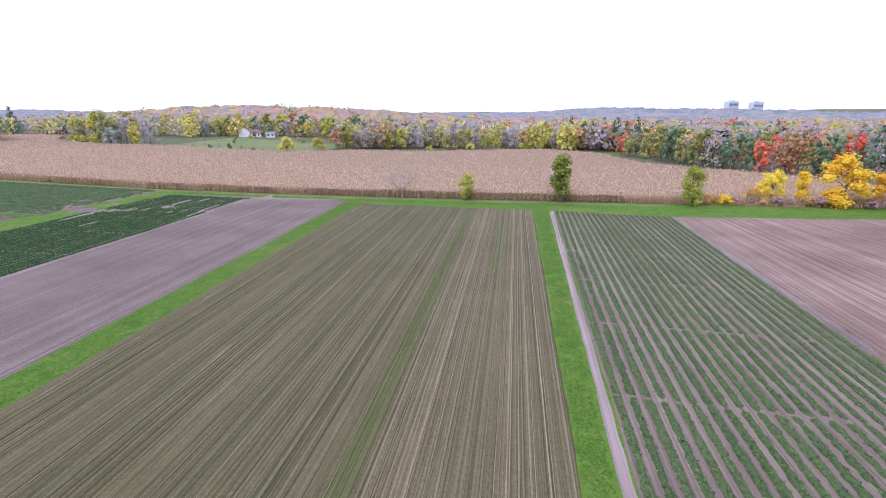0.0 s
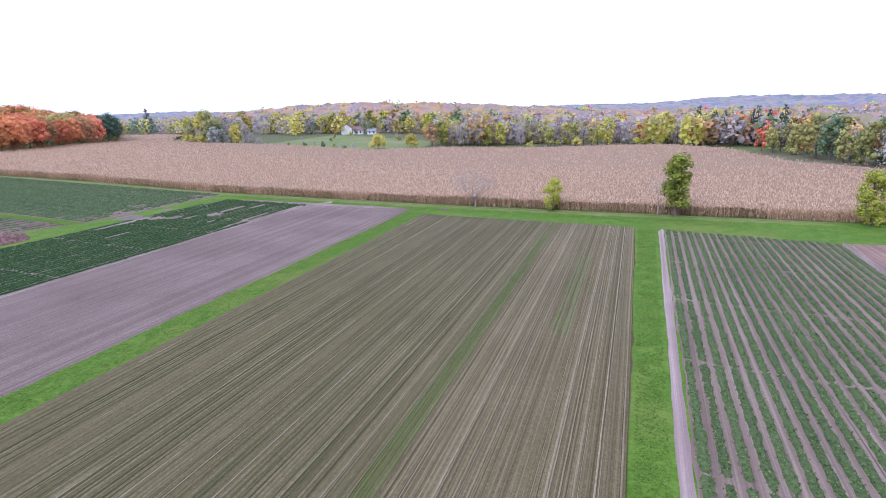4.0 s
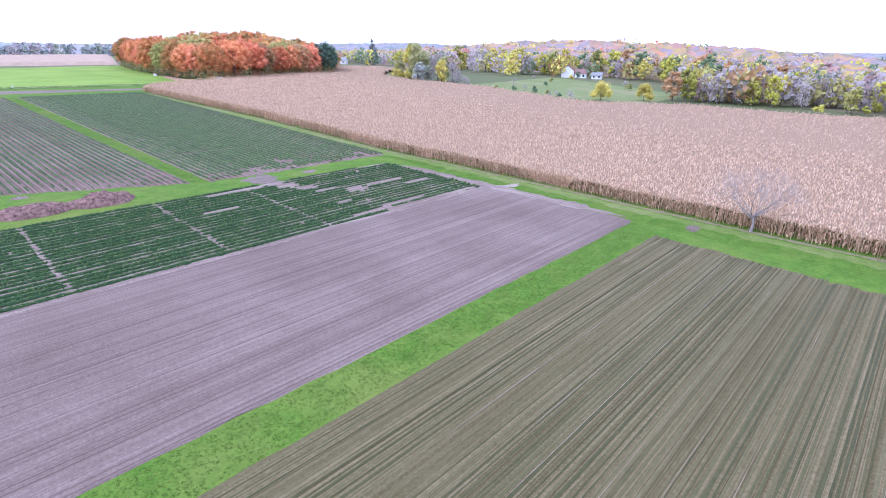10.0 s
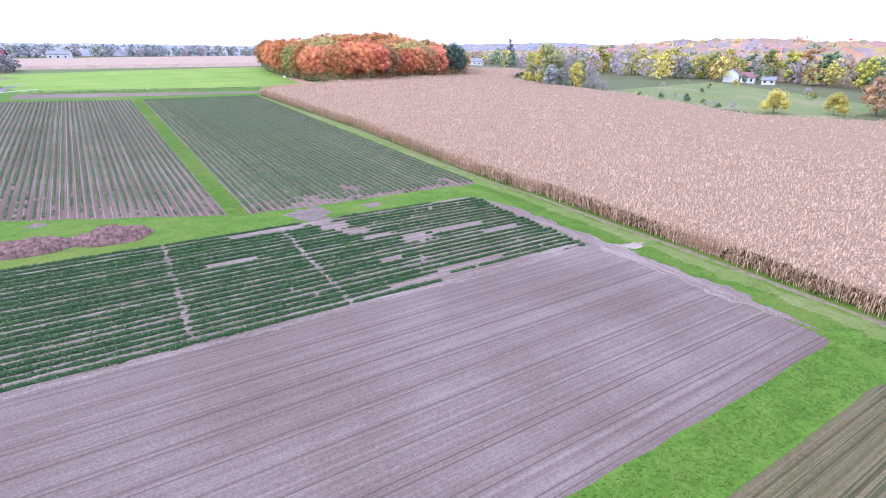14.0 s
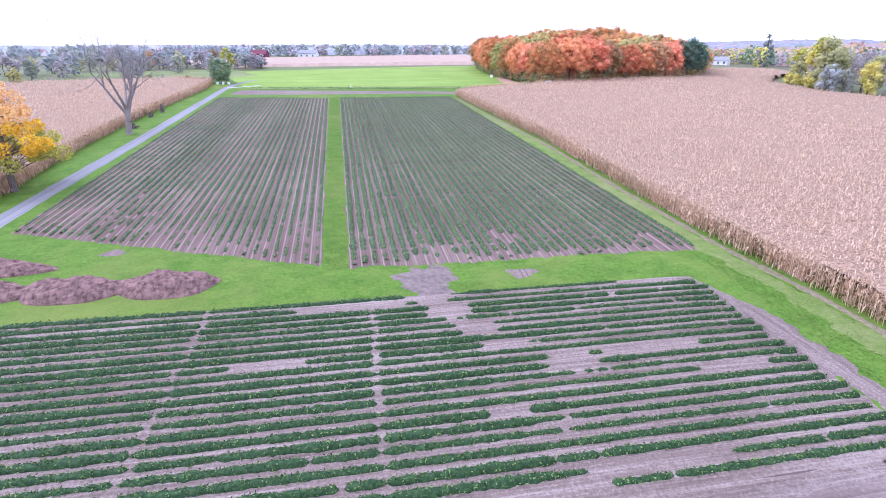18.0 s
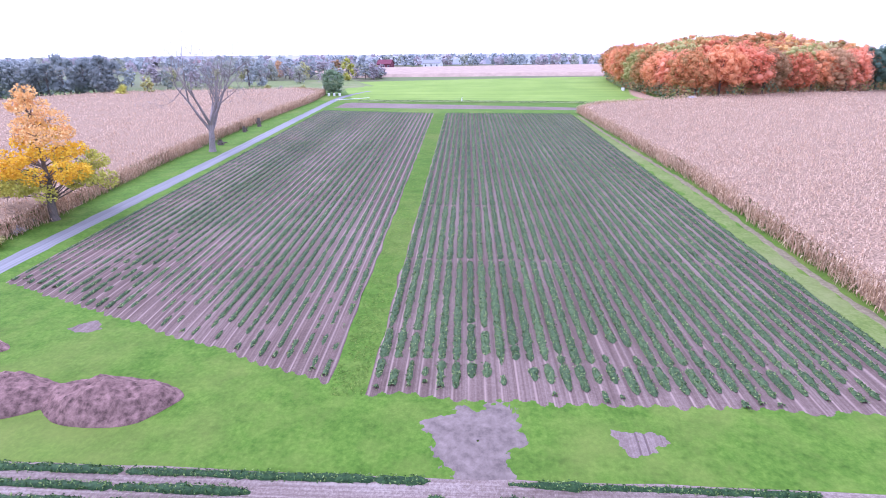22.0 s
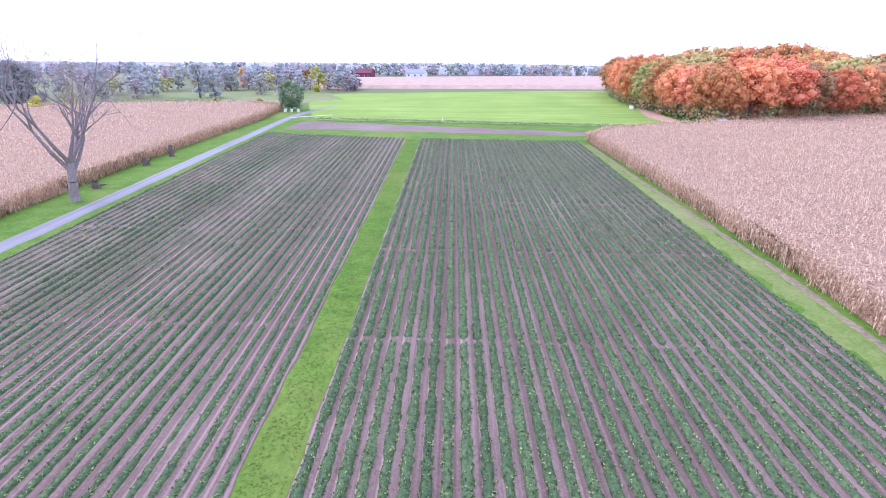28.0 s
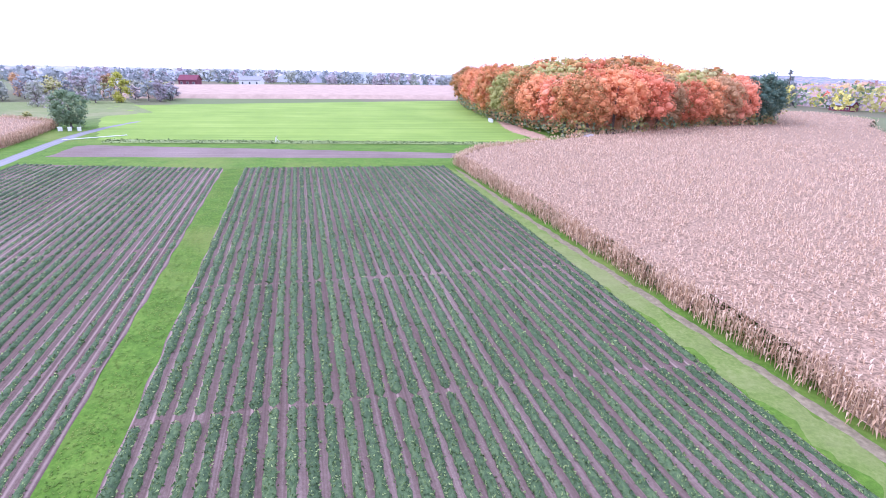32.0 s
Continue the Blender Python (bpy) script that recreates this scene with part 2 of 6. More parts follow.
SOIL_EAST = soil_material("red_soil", (0.145, 0.088, 0.073), (0.262, 0.172, 0.144), (0.44, 0.315, 0.262), 0, stripes=1.6, stretch=0.005, tram=2.6, clods=0.4, sway=0.15)
SOIL_HEAD = soil_material("headland_soil", (0.15, 0.11, 0.098), (0.24, 0.182, 0.164), (0.36, 0.29, 0.265), 0, stripes=1.6, stretch=0.1, clods=0.9, broad=0.4)
SOIL_DRILL = soil_material("drilled_soil", (0.0826, 0.0659, 0.0317), (0.153, 0.125, 0.0655), (0.266, 0.216, 0.131), 0, stripes=4.2, stretch=0.004, tram=1.55, clods=0.6, broad=0.2, sway=0.12)
DRY_TRACK = soil_material("dry_track", (0.24, 0.17, 0.17), (0.33, 0.25, 0.24), (0.46, 0.37, 0.35), 0, stripes=2.0)
MEADOW = soil_material("young_cereal", (0.15, 0.235, 0.04), (0.215, 0.312, 0.056), (0.285, 0.372, 0.085), 0, stripes=0.3, stretch=0.01, tram=13.0, sway=0.1)
GRAVEL = soil_material("gravel", (0.163, 0.159, 0.168), (0.224, 0.219, 0.235), (0.301, 0.292, 0.311), 0, stripes=0.9)
BERRY = leaf_material("strawberry_leaf", [(0.2, (0.030, 0.068, 0.019)), (0.5, (0.082, 0.150, 0.042)), (0.8, (0.262, 0.345, 0.11))], 0.7, 0.15, 0.0, 0.6)
# the core materials are darkened leaf greens: shade inside the rows, as colour
BERRY_CORE_SHADE = leaf_material("strawberry_core_shade", [(0.3, (0.011, 0.028, 0.010)), (0.5, (0.026, 0.062, 0.021)), (0.7, (0.068, 0.13, 0.043))], 0.0, 0.0, 0.0, 0.95)
BERRY_PALE = leaf_material("vegetable_leaf", [(0.2, (0.048, 0.084, 0.030)), (0.5, (0.118, 0.176, 0.060)), (0.8, (0.33, 0.395, 0.155))], 0.65, 0.15, 0.0, 0.6)
PALE_CORE_SHADE = leaf_material("vegetable_core_shade", [(0.3, (0.016, 0.031, 0.013)), (0.5, (0.056, 0.095, 0.038)), (0.7, (0.13, 0.185, 0.074))], 0.0, 0.0, 0.12, 0.95)
BEAN = leaf_material("row_crop_leaf", [(0.2, (0.055, 0.088, 0.024)), (0.5, (0.118, 0.17, 0.045)), (0.8, (0.25, 0.305, 0.105))], 0.55, 0.15, 0.0, 0.6)
BEAN_CORE_SHADE = leaf_material("row_crop_core_shade", [(0.3, (0.022, 0.036, 0.013)), (0.5, (0.062, 0.096, 0.031)), (0.7, (0.125, 0.17, 0.06))], 0.0, 0.0, 0.1, 0.95)
DRILL = leaf_material("drilled_crop_leaf", [(0.22, (0.0462, 0.0462, 0.0188)), (0.42, (0.0841, 0.0819, 0.0337)), (0.58, (0.129, 0.113, 0.0535)), (0.78, (0.195, 0.162, 0.0931))], 0.0, 0.0, 0.5, 0.8)
DRILL_THIN = leaf_material("thin_crop_leaf", [(0.22, (0.0978, 0.0782, 0.0437)), (0.42, (0.167, 0.14, 0.0828)), (0.6, (0.253, 0.213, 0.138)), (0.78, (0.414, 0.356, 0.259))], 0.0, 0.0, 0.7, 0.8)
WEED = leaf_material("weed_leaf", [(0.15, (0.07, 0.095, 0.028)), (0.5, (0.125, 0.16, 0.045)), (0.85, (0.20, 0.235, 0.085))], 0.5, 0.1, 0.0, 0.8)
STUBBLE = leaf_material("straw", [(0.15, (0.26, 0.21, 0.15)), (0.5, (0.38, 0.31, 0.23)), (0.85, (0.50, 0.42, 0.33))], 0.5, 0.1, 0.1)
CORN = leaf_material("dry_corn_leaf", [(0.1, (0.406, 0.261, 0.165)), (0.45, (0.648, 0.459, 0.324)), (0.9, (0.823, 0.643, 0.499))], 0.7, 0.25, 0.0, 0.1)
CORN_STALK = leaf_material("dry_corn_stalk", [(0.1, (0.36, 0.225, 0.13)), (0.5, (0.55, 0.37, 0.235)), (0.9, (0.72, 0.53, 0.37))], 0.75, 0.25, 0.0)
# for the sheet under the corn tops; its dark tone stands for shade
CORN_GAP_SHADE = plain("corn_gap_shade", (0.36, 0.243, 0.168), 0.95, 0.1, 4.0, 0.75)
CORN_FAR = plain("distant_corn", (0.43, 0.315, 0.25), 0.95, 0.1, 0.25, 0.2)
BARK = plain("bark", (0.17, 0.14, 0.125), 0.9, 0.1, 5.0, 0.5)
BARK_GREY = plain("grey_dead_wood", (0.3, 0.256, 0.25), 0.9, 0.1, 5.0, 0.4)
TILLED_EDGE = plain("dry_edge_soil", (0.24, 0.20, 0.13), 0.95, 0.1, 2.5, 0.4)
WORN = plain("worn_earth", (0.205, 0.162, 0.147), 0.95, 0.1, 1.8, 0.4)
LITTER = plain("leaf_litter", (0.46, 0.30, 0.22), 0.95, 0.1, 1.2, 0.35)
COMPOST = plain("compost", (0.23, 0.14, 0.128), 0.95, 0.1, 2.2, 0.75)
LEAVES = {
    "rust": leaf_material("rust_leaf", [(0.12, (0.324, 0.144, 0.066)), (0.4, (0.67, 0.227, 0.11)), (0.62, (0.842, 0.299, 0.165)), (0.9, (0.95, 0.453, 0.286))], 0.42, 0.25, 0.45, 0.55, True),
    "amber": leaf_material("amber_leaf", [(0.1, (0.42, 0.26, 0.09)), (0.5, (0.75, 0.44, 0.15)), (0.9, (0.86, 0.58, 0.24))], 0.42, 0.25, 0.45, 0.55, True),
    "orange": leaf_material("orange_leaf", [(0.12, (0.216, 0.17, 0.055)), (0.36, (0.583, 0.29, 0.116)), (0.58, (0.778, 0.33, 0.138)), (0.9, (0.929, 0.47, 0.242))], 0.42, 0.25, 0.45, 0.55, True),
    "teal": leaf_material("blue_green_leaf", [(0.1, (0.05, 0.095, 0.075)), (0.5, (0.11, 0.18, 0.135)), (0.9, (0.22, 0.28, 0.18))], 0.42, 0.25, 0.45, 0.55, True),
    "spruce": leaf_material("spruce_needle", [(0.1, (0.045, 0.075, 0.055)), (0.5, (0.085, 0.13, 0.09)), (0.9, (0.15, 0.2, 0.13))], 0.42, 0.25, 0.45, 0.55, True),
    "leafy": leaf_material("young_tree_leaf", [(0.1, (0.15, 0.188, 0.0375)), (0.5, (0.362, 0.388, 0.0625)), (0.9, (0.65, 0.613, 0.112))], 0.42, 0.25, 0.45, 0.55, True),
    "sallow": leaf_material("sallow_leaf", [(0.1, (0.25, 0.26, 0.12)), (0.5, (0.44, 0.43, 0.2)), (0.9, (0.62, 0.58, 0.29))], 0.42, 0.25, 0.45, 0.55, True),
    "red": leaf_material("red_leaf", [(0.1, (0.509, 0.0948, 0.0672)), (0.5, (0.84, 0.178, 0.109)), (0.9, (0.92, 0.343, 0.191))], 0.42, 0.25, 0.45, 0.55, True),
    "gold": leaf_material("gold_leaf", [(0.1, (0.647, 0.329, 0.0258)), (0.5, (0.92, 0.592, 0.0327)), (0.9, (0.92, 0.812, 0.109))], 0.42, 0.25, 0.45, 0.55, True),
    "yellow": leaf_material("yellow_leaf", [(0.1, (0.40, 0.33, 0.08)), (0.5, (0.67, 0.57, 0.125)), (0.9, (0.82, 0.73, 0.24))], 0.42, 0.25, 0.45, 0.55, True),
    "lime": leaf_material("yellow_green_leaf", [(0.1, (0.26, 0.27, 0.05)), (0.5, (0.49, 0.475, 0.085)), (0.9, (0.72, 0.66, 0.14))], 0.42, 0.25, 0.45, 0.55, True),
    "olive": leaf_material("olive_leaf", [(0.1, (0.201, 0.212, 0.0708)), (0.5, (0.389, 0.384, 0.13)), (0.9, (0.59, 0.531, 0.212))], 0.42, 0.25, 0.45, 0.55, True),
    "green": leaf_material("green_leaf", [(0.1, (0.0935, 0.154, 0.0935)), (0.5, (0.165, 0.242, 0.138)), (0.9, (0.264, 0.341, 0.187))], 0.42, 0.25, 0.45, 0.55, True),
    "brown": leaf_material("brown_leaf", [(0.1, (0.22, 0.165, 0.077)), (0.5, (0.484, 0.286, 0.143)), (0.9, (0.682, 0.429, 0.231))], 0.42, 0.25, 0.45, 0.55, True),
    "bare": leaf_material("bare_twig", [(0.1, (0.302, 0.263, 0.274)), (0.5, (0.448, 0.392, 0.403)), (0.9, (0.594, 0.526, 0.521))], 0.42, 0.25, 0.45, 0.55, True),
    # needle green greyed and lightened to hold haze
    "pine": leaf_material("hazy_needle", [(0.1, (0.15, 0.18, 0.185)), (0.5, (0.25, 0.285, 0.285)), (0.9, (0.36, 0.385, 0.37))], 0.42, 0.25, 0.45, 0.55, True),
    "apricot": leaf_material("apricot_leaf", [(0.1, (0.58, 0.32, 0.09)), (0.5, (0.88, 0.52, 0.19)), (0.9, (0.93, 0.68, 0.35))], 0.42, 0.25, 0.45, 0.55, True),
    "plum": leaf_material("plum_leaf", [(0.1, (0.324, 0.194, 0.194)), (0.5, (0.497, 0.313, 0.302)), (0.9, (0.648, 0.464, 0.432))], 0.42, 0.25, 0.45, 0.55, True),
    # the next three have distance haze mixed into their leaf colour
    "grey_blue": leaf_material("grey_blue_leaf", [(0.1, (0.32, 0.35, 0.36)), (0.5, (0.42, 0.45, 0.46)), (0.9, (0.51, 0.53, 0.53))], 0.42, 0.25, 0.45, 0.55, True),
    "dull_plum": leaf_material("haze_plum_leaf", [(0.1, (0.33, 0.28, 0.31)), (0.5, (0.42, 0.36, 0.39)), (0.9, (0.5, 0.44, 0.46))], 0.42, 0.25, 0.45, 0.55, True),
    "dull_olive": leaf_material("haze_olive_leaf", [(0.1, (0.28, 0.31, 0.27)), (0.5, (0.38, 0.4, 0.34)), (0.9, (0.48, 0.48, 0.4))], 0.42, 0.25, 0.45, 0.55, True),
}


def canopy_material(name, stops, cell):
    """Woodland seen from afar: every crown has a colour of its own, and leaves mottle it."""
    m, n, l, b = material(name)
    pos = n.new("ShaderNodeNewGeometry").outputs["Position"]
    vor = n.new("ShaderNodeTexVoronoi")
    vor.inputs["Scale"].default_value = 1.0 / cell
    l.new(mapped(n, l, pos, 1.0, 1.0, 0.25), vor.inputs["Vector"])
    hue = n.new("ShaderNodeSeparateColor")
    l.new(vor.outputs["Color"], hue.inputs[0])
    small = noise_tex(n, l, pos, 2.6 / cell, 5, 0.7)
    wide = noise_tex(n, l, pos, 0.006, 3, 0.6)
    v = math_node(n, l, "ADD", math_node(n, l, "MULTIPLY", hue.outputs[0], 0.55), math_node(n, l, "MULTIPLY", small.outputs[0], 0.35))
    v = math_node(n, l, "ADD", v, math_node(n, l, "MULTIPLY", math_node(n, l, "SUBTRACT", wide.outputs[0], 0.4), 0.6))
    c = ramp(n, stops)
    l.new(v, c.inputs[0])
    l.new(c.outputs[0], b.inputs["Base Color"])
    bump(n, l, b, small.outputs[0], 0.9, 1.2)
    return m


# hill and plain crowns are tinted blue-grey: distance haze put into their colour
CANOPY_HILL_HAZE = canopy_material("hazy_hill_woodland", [(0.1, (0.159, 0.189, 0.256)), (0.28, (0.244, 0.244, 0.329)), (0.42, (0.195, 0.244, 0.232)), (0.56, (0.342, 0.281, 0.354)), (0.7, (0.281, 0.299, 0.256)), (0.82, (0.439, 0.281, 0.305)), (0.95, (0.415, 0.366, 0.293))], 12.0)
CANOPY_PLAIN_HAZE = canopy_material("hazy_plain_woodland", [(0.1, (0.27, 0.30, 0.37)), (0.3, (0.36, 0.36, 0.43)), (0.5, (0.31, 0.34, 0.34)), (0.7, (0.45, 0.40, 0.44)), (0.9, (0.42, 0.42, 0.36))], 10.0)
CANOPY_NEAR = canopy_material("valley_woodland", [(0.1, (0.15, 0.175, 0.112)), (0.25, (0.3, 0.25, 0.263)), (0.42, (0.362, 0.275, 0.288)), (0.53, (0.288, 0.256, 0.125)), (0.66, (0.463, 0.263, 0.25)), (0.76, (0.475, 0.362, 0.138)), (0.88, (0.537, 0.213, 0.163))], 8.0)
CANOPY_WOOD = canopy_material("autumn_wood_crowns", [(0.1, (0.26, 0.22, 0.09)), (0.3, (0.55, 0.27, 0.14)), (0.5, (0.38, 0.30, 0.13)), (0.7, (0.66, 0.28, 0.17)), (0.9, (0.45, 0.33, 0.22))], 9.0)


# ---- ground ----
def soft(v, w):
    return w * np.logaddexp(0.0, np.asarray(v, float) / w)


def ground_z(x, y):
    """The lie of the land: level fields, a gentle rise to the west, and wooded hills far to the north."""
    x, y = np.asarray(x, float), np.asarray(y, float)
    z = 0.042 * (soft(-x - 74, 11) - 0.55 * soft(-x - 236, 20) - 0.45 * soft(-x - 480, 60))
    fade = 1 / (1 + np.exp((y - 330) / 60))
    z = z * fade + (1 - fade) * np.minimum(z, 2.0)
    far = np.clip((y - 620) / 900, 0, 1)
    hill = far * far * (3 - 2 * far) * (7 + 4 * np.sin(x / 310 + 1.0) + 5 * np.sin(x / 143) + 2 * np.sin(x / 57))
    west = np.clip((-x - 900) / 1500, 0, 1)
    knoll = 15 * np.exp(-((x + 330) / 210) ** 2 - ((y - 550) / 85) ** 2)
    return z + hill + knoll + 9 * west * west * (3 - 2 * west)


def mesh_from(name, verts, faces, mat=None, uv=None, smooth=False, first=None, split=0):
    """A mesh from arrays: verts (n, 3), faces (m, k)."""
    me = bpy.data.meshes.new(name)
    verts, faces = np.asarray(verts, np.float32), np.asarray(faces, np.int32)
    k = faces.shape[1]
    me.vertices.add(len(verts))
    me.vertices.foreach_set("co", verts.ravel())
    me.loops.add(faces.size)
    me.loops.foreach_set("vertex_index", faces.ravel())
    me.polygons.add(len(faces))
    me.polygons.foreach_set("loop_start", np.arange(len(faces), dtype=np.int32) * k)
    if first:
        # the first faces take a material of their own
        me.materials.append(first)
        me.polygons.foreach_set("material_index", (np.arange(len(faces)) >= split).astype(np.int32))
    if smooth:
        me.polygons.foreach_set("use_smooth", np.ones(len(faces), bool))
    if uv is not None:
        lay = me.uv_layers.new(name="UVMap")
        lay.data.foreach_set("uv", np.asarray(uv, np.float32)[faces.ravel()].ravel())
    me.update()
    me.validate()
    if mat:
        me.materials.append(mat)
    return me


def grid_faces(nu, nv):
    i = np.arange(nu * nv).reshape(nu, nv)
    return np.stack([i[:-1, :-1], i[1:, :-1], i[1:, 1:], i[:-1, 1:]], -1).reshape(-1, 4)


def axis_lines(lo, hi, step, reach):
    near = np.arange(lo, hi + step, step)
    out, d = [], step
    while not out or out[-1] < reach:
        d *= 1.16
        out.append((out[-1] if out else 0) + d)
    out = np.array(out)
    return np.concatenate([(lo - out)[::-1], near, hi + out])


gx, gy = axis_lines(-420, 110, 4, 4200), axis_lines(-80, 330, 4, 4200)
GX, GY = np.meshgrid(gx, gy, indexing="ij")
gv = np.stack([GX, GY, ground_z(GX, GY)], -1).reshape(-1, 3)
ground = new("ground", mesh_from("ground", gv, grid_faces(len(gx), len(gy))[:, ::-1], GRASS, smooth=True))
if ground.data.polygons[0].normal.z < 0:
    ground.data.flip_normals()
tagged(ground, "short bright green grass between the fields", "ground", kind="structure")


def quad_patch(c00, c10, c11, c01, nu, nv):
    """Points of a four-cornered patch: u runs from c00 to c10, v from c00 to c01; with uv in metres."""
    u, v = np.meshgrid(np.linspace(0, 1, nu), np.linspace(0, 1, nv), indexing="ij")
    c = [np.array(q, float) for q in (c00, c10, c11, c01)]
    p = c[0] * ((1 - u) * (1 - v))[..., None] + c[1] * (u * (1 - v))[..., None] + c[2] * (u * v)[..., None] + c[3] * ((1 - u) * v)[..., None]
    length, width = np.linalg.norm(c[1] - c[0]), np.linalg.norm(c[3] - c[0])
    return p, np.stack([u * length, v * width], -1)


def fbm(x, y, scale, seed=0.0):
    """A cheap smooth noise in about -1..1 over arrays."""
    x, y = np.asarray(x) / scale, np.asarray(y) / scale
    s = np.zeros(np.broadcast(x, y).shape)
    for k, (a, b, ph) in enumerate(((1.0, 0.3, 0.4), (-0.5, 1.1, 2.1), (1.7, -1.3, 4.0), (2.3, 1.9, 1.2), (-3.1, 2.7, 5.5), (4.3, 3.7, 0.3))):
        s = s + np.sin(a * x * 2.1 + b * y * 2.1 + ph + seed * (k + 1.7)) / (1.0 + 0.45 * k)
    return s / 2.6


def field(name, corners, mat, label, spacing=0.0, ridge=0.0, lift=0.05, ragged=0.5, step=2.4, per_row=6, category="field", lip=-0.02):
    """A worked field: a soil sheet with real beds and furrows across it, and an uneven margin."""
    c00, c10, c11, c01 = corners
    length = max(math.dist(c00, c10), math.dist(c01, c11))
    width = max(math.dist(c00, c01), math.dist(c10, c11))
    nu = max(3, int(length / step))
    nv = int(width / spacing * per_row) if spacing else max(3, int(width / step))
    p, uv = quad_patch(c00, c10, c11, c01, nu, nv)
    x, y = p[..., 0], p[..., 1]
    if ragged:
        wob = ragged * fbm(x, y, 2.3, 1.0)
        edge = np.zeros((nu, nv))
        edge[0], edge[-1] = -1, 1
        along = (np.array(c10) - np.array(c00)) / math.dist(c00, c10)
        x = x + edge * wob * along[0]
        y = y + edge * wob * along[1]
        side = np.zeros((nu, nv))
        side[:, 0], side[:, -1] = -1, 1
        across = (np.array(c01) - np.array(c00)) / math.dist(c00, c01)
        x = x + side * wob * across[0] * 0.5
        y = y + side * wob * across[1] * 0.5
    z = ground_z(x, y) + lift + 0.015 * fbm(x, y, 0.9, 3.0)
    if spacing:
        ends = np.clip(np.minimum(np.arange(nu), nu - 1 - np.arange(nu)) / 2.0, 0, 1)[:, None]
        z = z + ends * ridge * (0.5 - 0.5 * np.cos(2 * math.pi * uv[..., 1] / spacing)) * (0.85 + 0.3 * fbm(x, y, 1.4, 7.0))
    rim = np.zeros((nu, nv), bool)
    rim[0], rim[-1], rim[:, 0], rim[:, -1] = True, True, True, True
    z = np.where(rim, ground_z(x, y) + lip, z)
    me = mesh_from(name, np.stack([x, y, z], -1).reshape(-1, 3), grid_faces(nu, nv), mat, uv.reshape(-1, 2), True)
    if me.polygons[len(me.polygons) // 2].normal.z < 0:
        me.flip_normals()
    ob = new(name, me)
    return tagged(ob, label, category, kind="structure")


# corners: row start and row end of one side, then of the other side
A_LEFT, A_RIGHT = ((-26.4, -30), (-35.5, 115.8)), ((14.8, -30), (3.7, 114.4))
CROP_A = (A_LEFT[0], A_LEFT[1], A_RIGHT[1], A_RIGHT[0])
SOIL_L = ((-57.2, -30), (-66.0, 118.8), (-39.9, 119.4), (-30.4, -30))
TRACK = ((16.1, -30), (7.1, 113.8), (8.1, 113.8), (17.2, -30))
CROP_B = ((17.2, -30), (8.1, 113.3), (30.9, 110.6), (41.0, -30))
SOIL_R = ((41.2, -30), (31.0, 110.8), (70.0, 115.0), (110, -30))
BLOCK_C = ((-84.2, 42), (-86.9, 117.0), (-64.2, 117.9), (-60.4, 42))
FIELD_A = ((-92.4, 84.1), (-211.6, 77.4), (-217.0, 46.0), (-105.0, 51.0))
FIELD_B = ((-91.6, 86.6), (-211.8, 80.4), (-211.2, 112.6), (-92.0, 120.9))
field("field_drilled", CROP_A, SOIL_DRILL, "drilled field with fine olive and straw rows", 0.6, 0.05, 0.04)
field("field_bare", SOIL_L, SOIL, "bare harrowed brown soil with faint tillage lines", 0.8, 0.04, 0.05, per_row=4)
field("track_dry", TRACK, DRY_TRACK, "narrow dry earth wheel track beside the crop", 0, 0, 0.06, 0.2, category="track")
field("field_green_rows", CROP_B, SOIL_WIDE, "brown soil with wide green crop rows", 1.0, 0.10, 0.04)
field("field_bare_east", SOIL_R, SOIL_EAST, "bare brown field with light ridges", 1.1, 0.08, 0.05, per_row=5)
field("field_strawberry", BLOCK_C, SOIL_PALE, "pale dry soil under dark strawberry rows", 1.36, 0.10, 0.075)
field("field_rows_south", FIELD_A, SOIL_BED, "brown bedded soil with pale plant rows", 1.0, 0.12, 0.05)
field("field_rows_north", FIELD_B, SOIL_BED, "brown bedded soil with green plant rows", 1.0, 0.12, 0.05)
field("field_west_green", ((-276, 30), (-300, 44), (-352, 20), (-318, -60)), PASTURE, "dull green pasture beyond the corn", 0, 0, 0.06, 2.0, 4)
field("field_soil_far", ((-222, 46.5), (-217.5, 117.5), (-223.5, 118.0), (-236.5, 47.0)), SOIL, "narrow strip of dark bare soil", 0, 0, 0.05)
field("field_meadow", ((-242, 48), (-233.5, 138), (-372, 152), (-326, 18)), MEADOW, "smooth bright green young cereal field", 0, 0, 0.05, 1.0, 3)
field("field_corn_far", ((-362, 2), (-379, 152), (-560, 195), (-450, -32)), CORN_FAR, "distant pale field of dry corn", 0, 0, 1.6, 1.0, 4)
field("pasture", ((-188, 238), (-106, 242), (-110, 300), (-215, 350)), PASTURE, "rough green pasture before the farmhouse", 0, 0, 0.05, 2.0, 4)


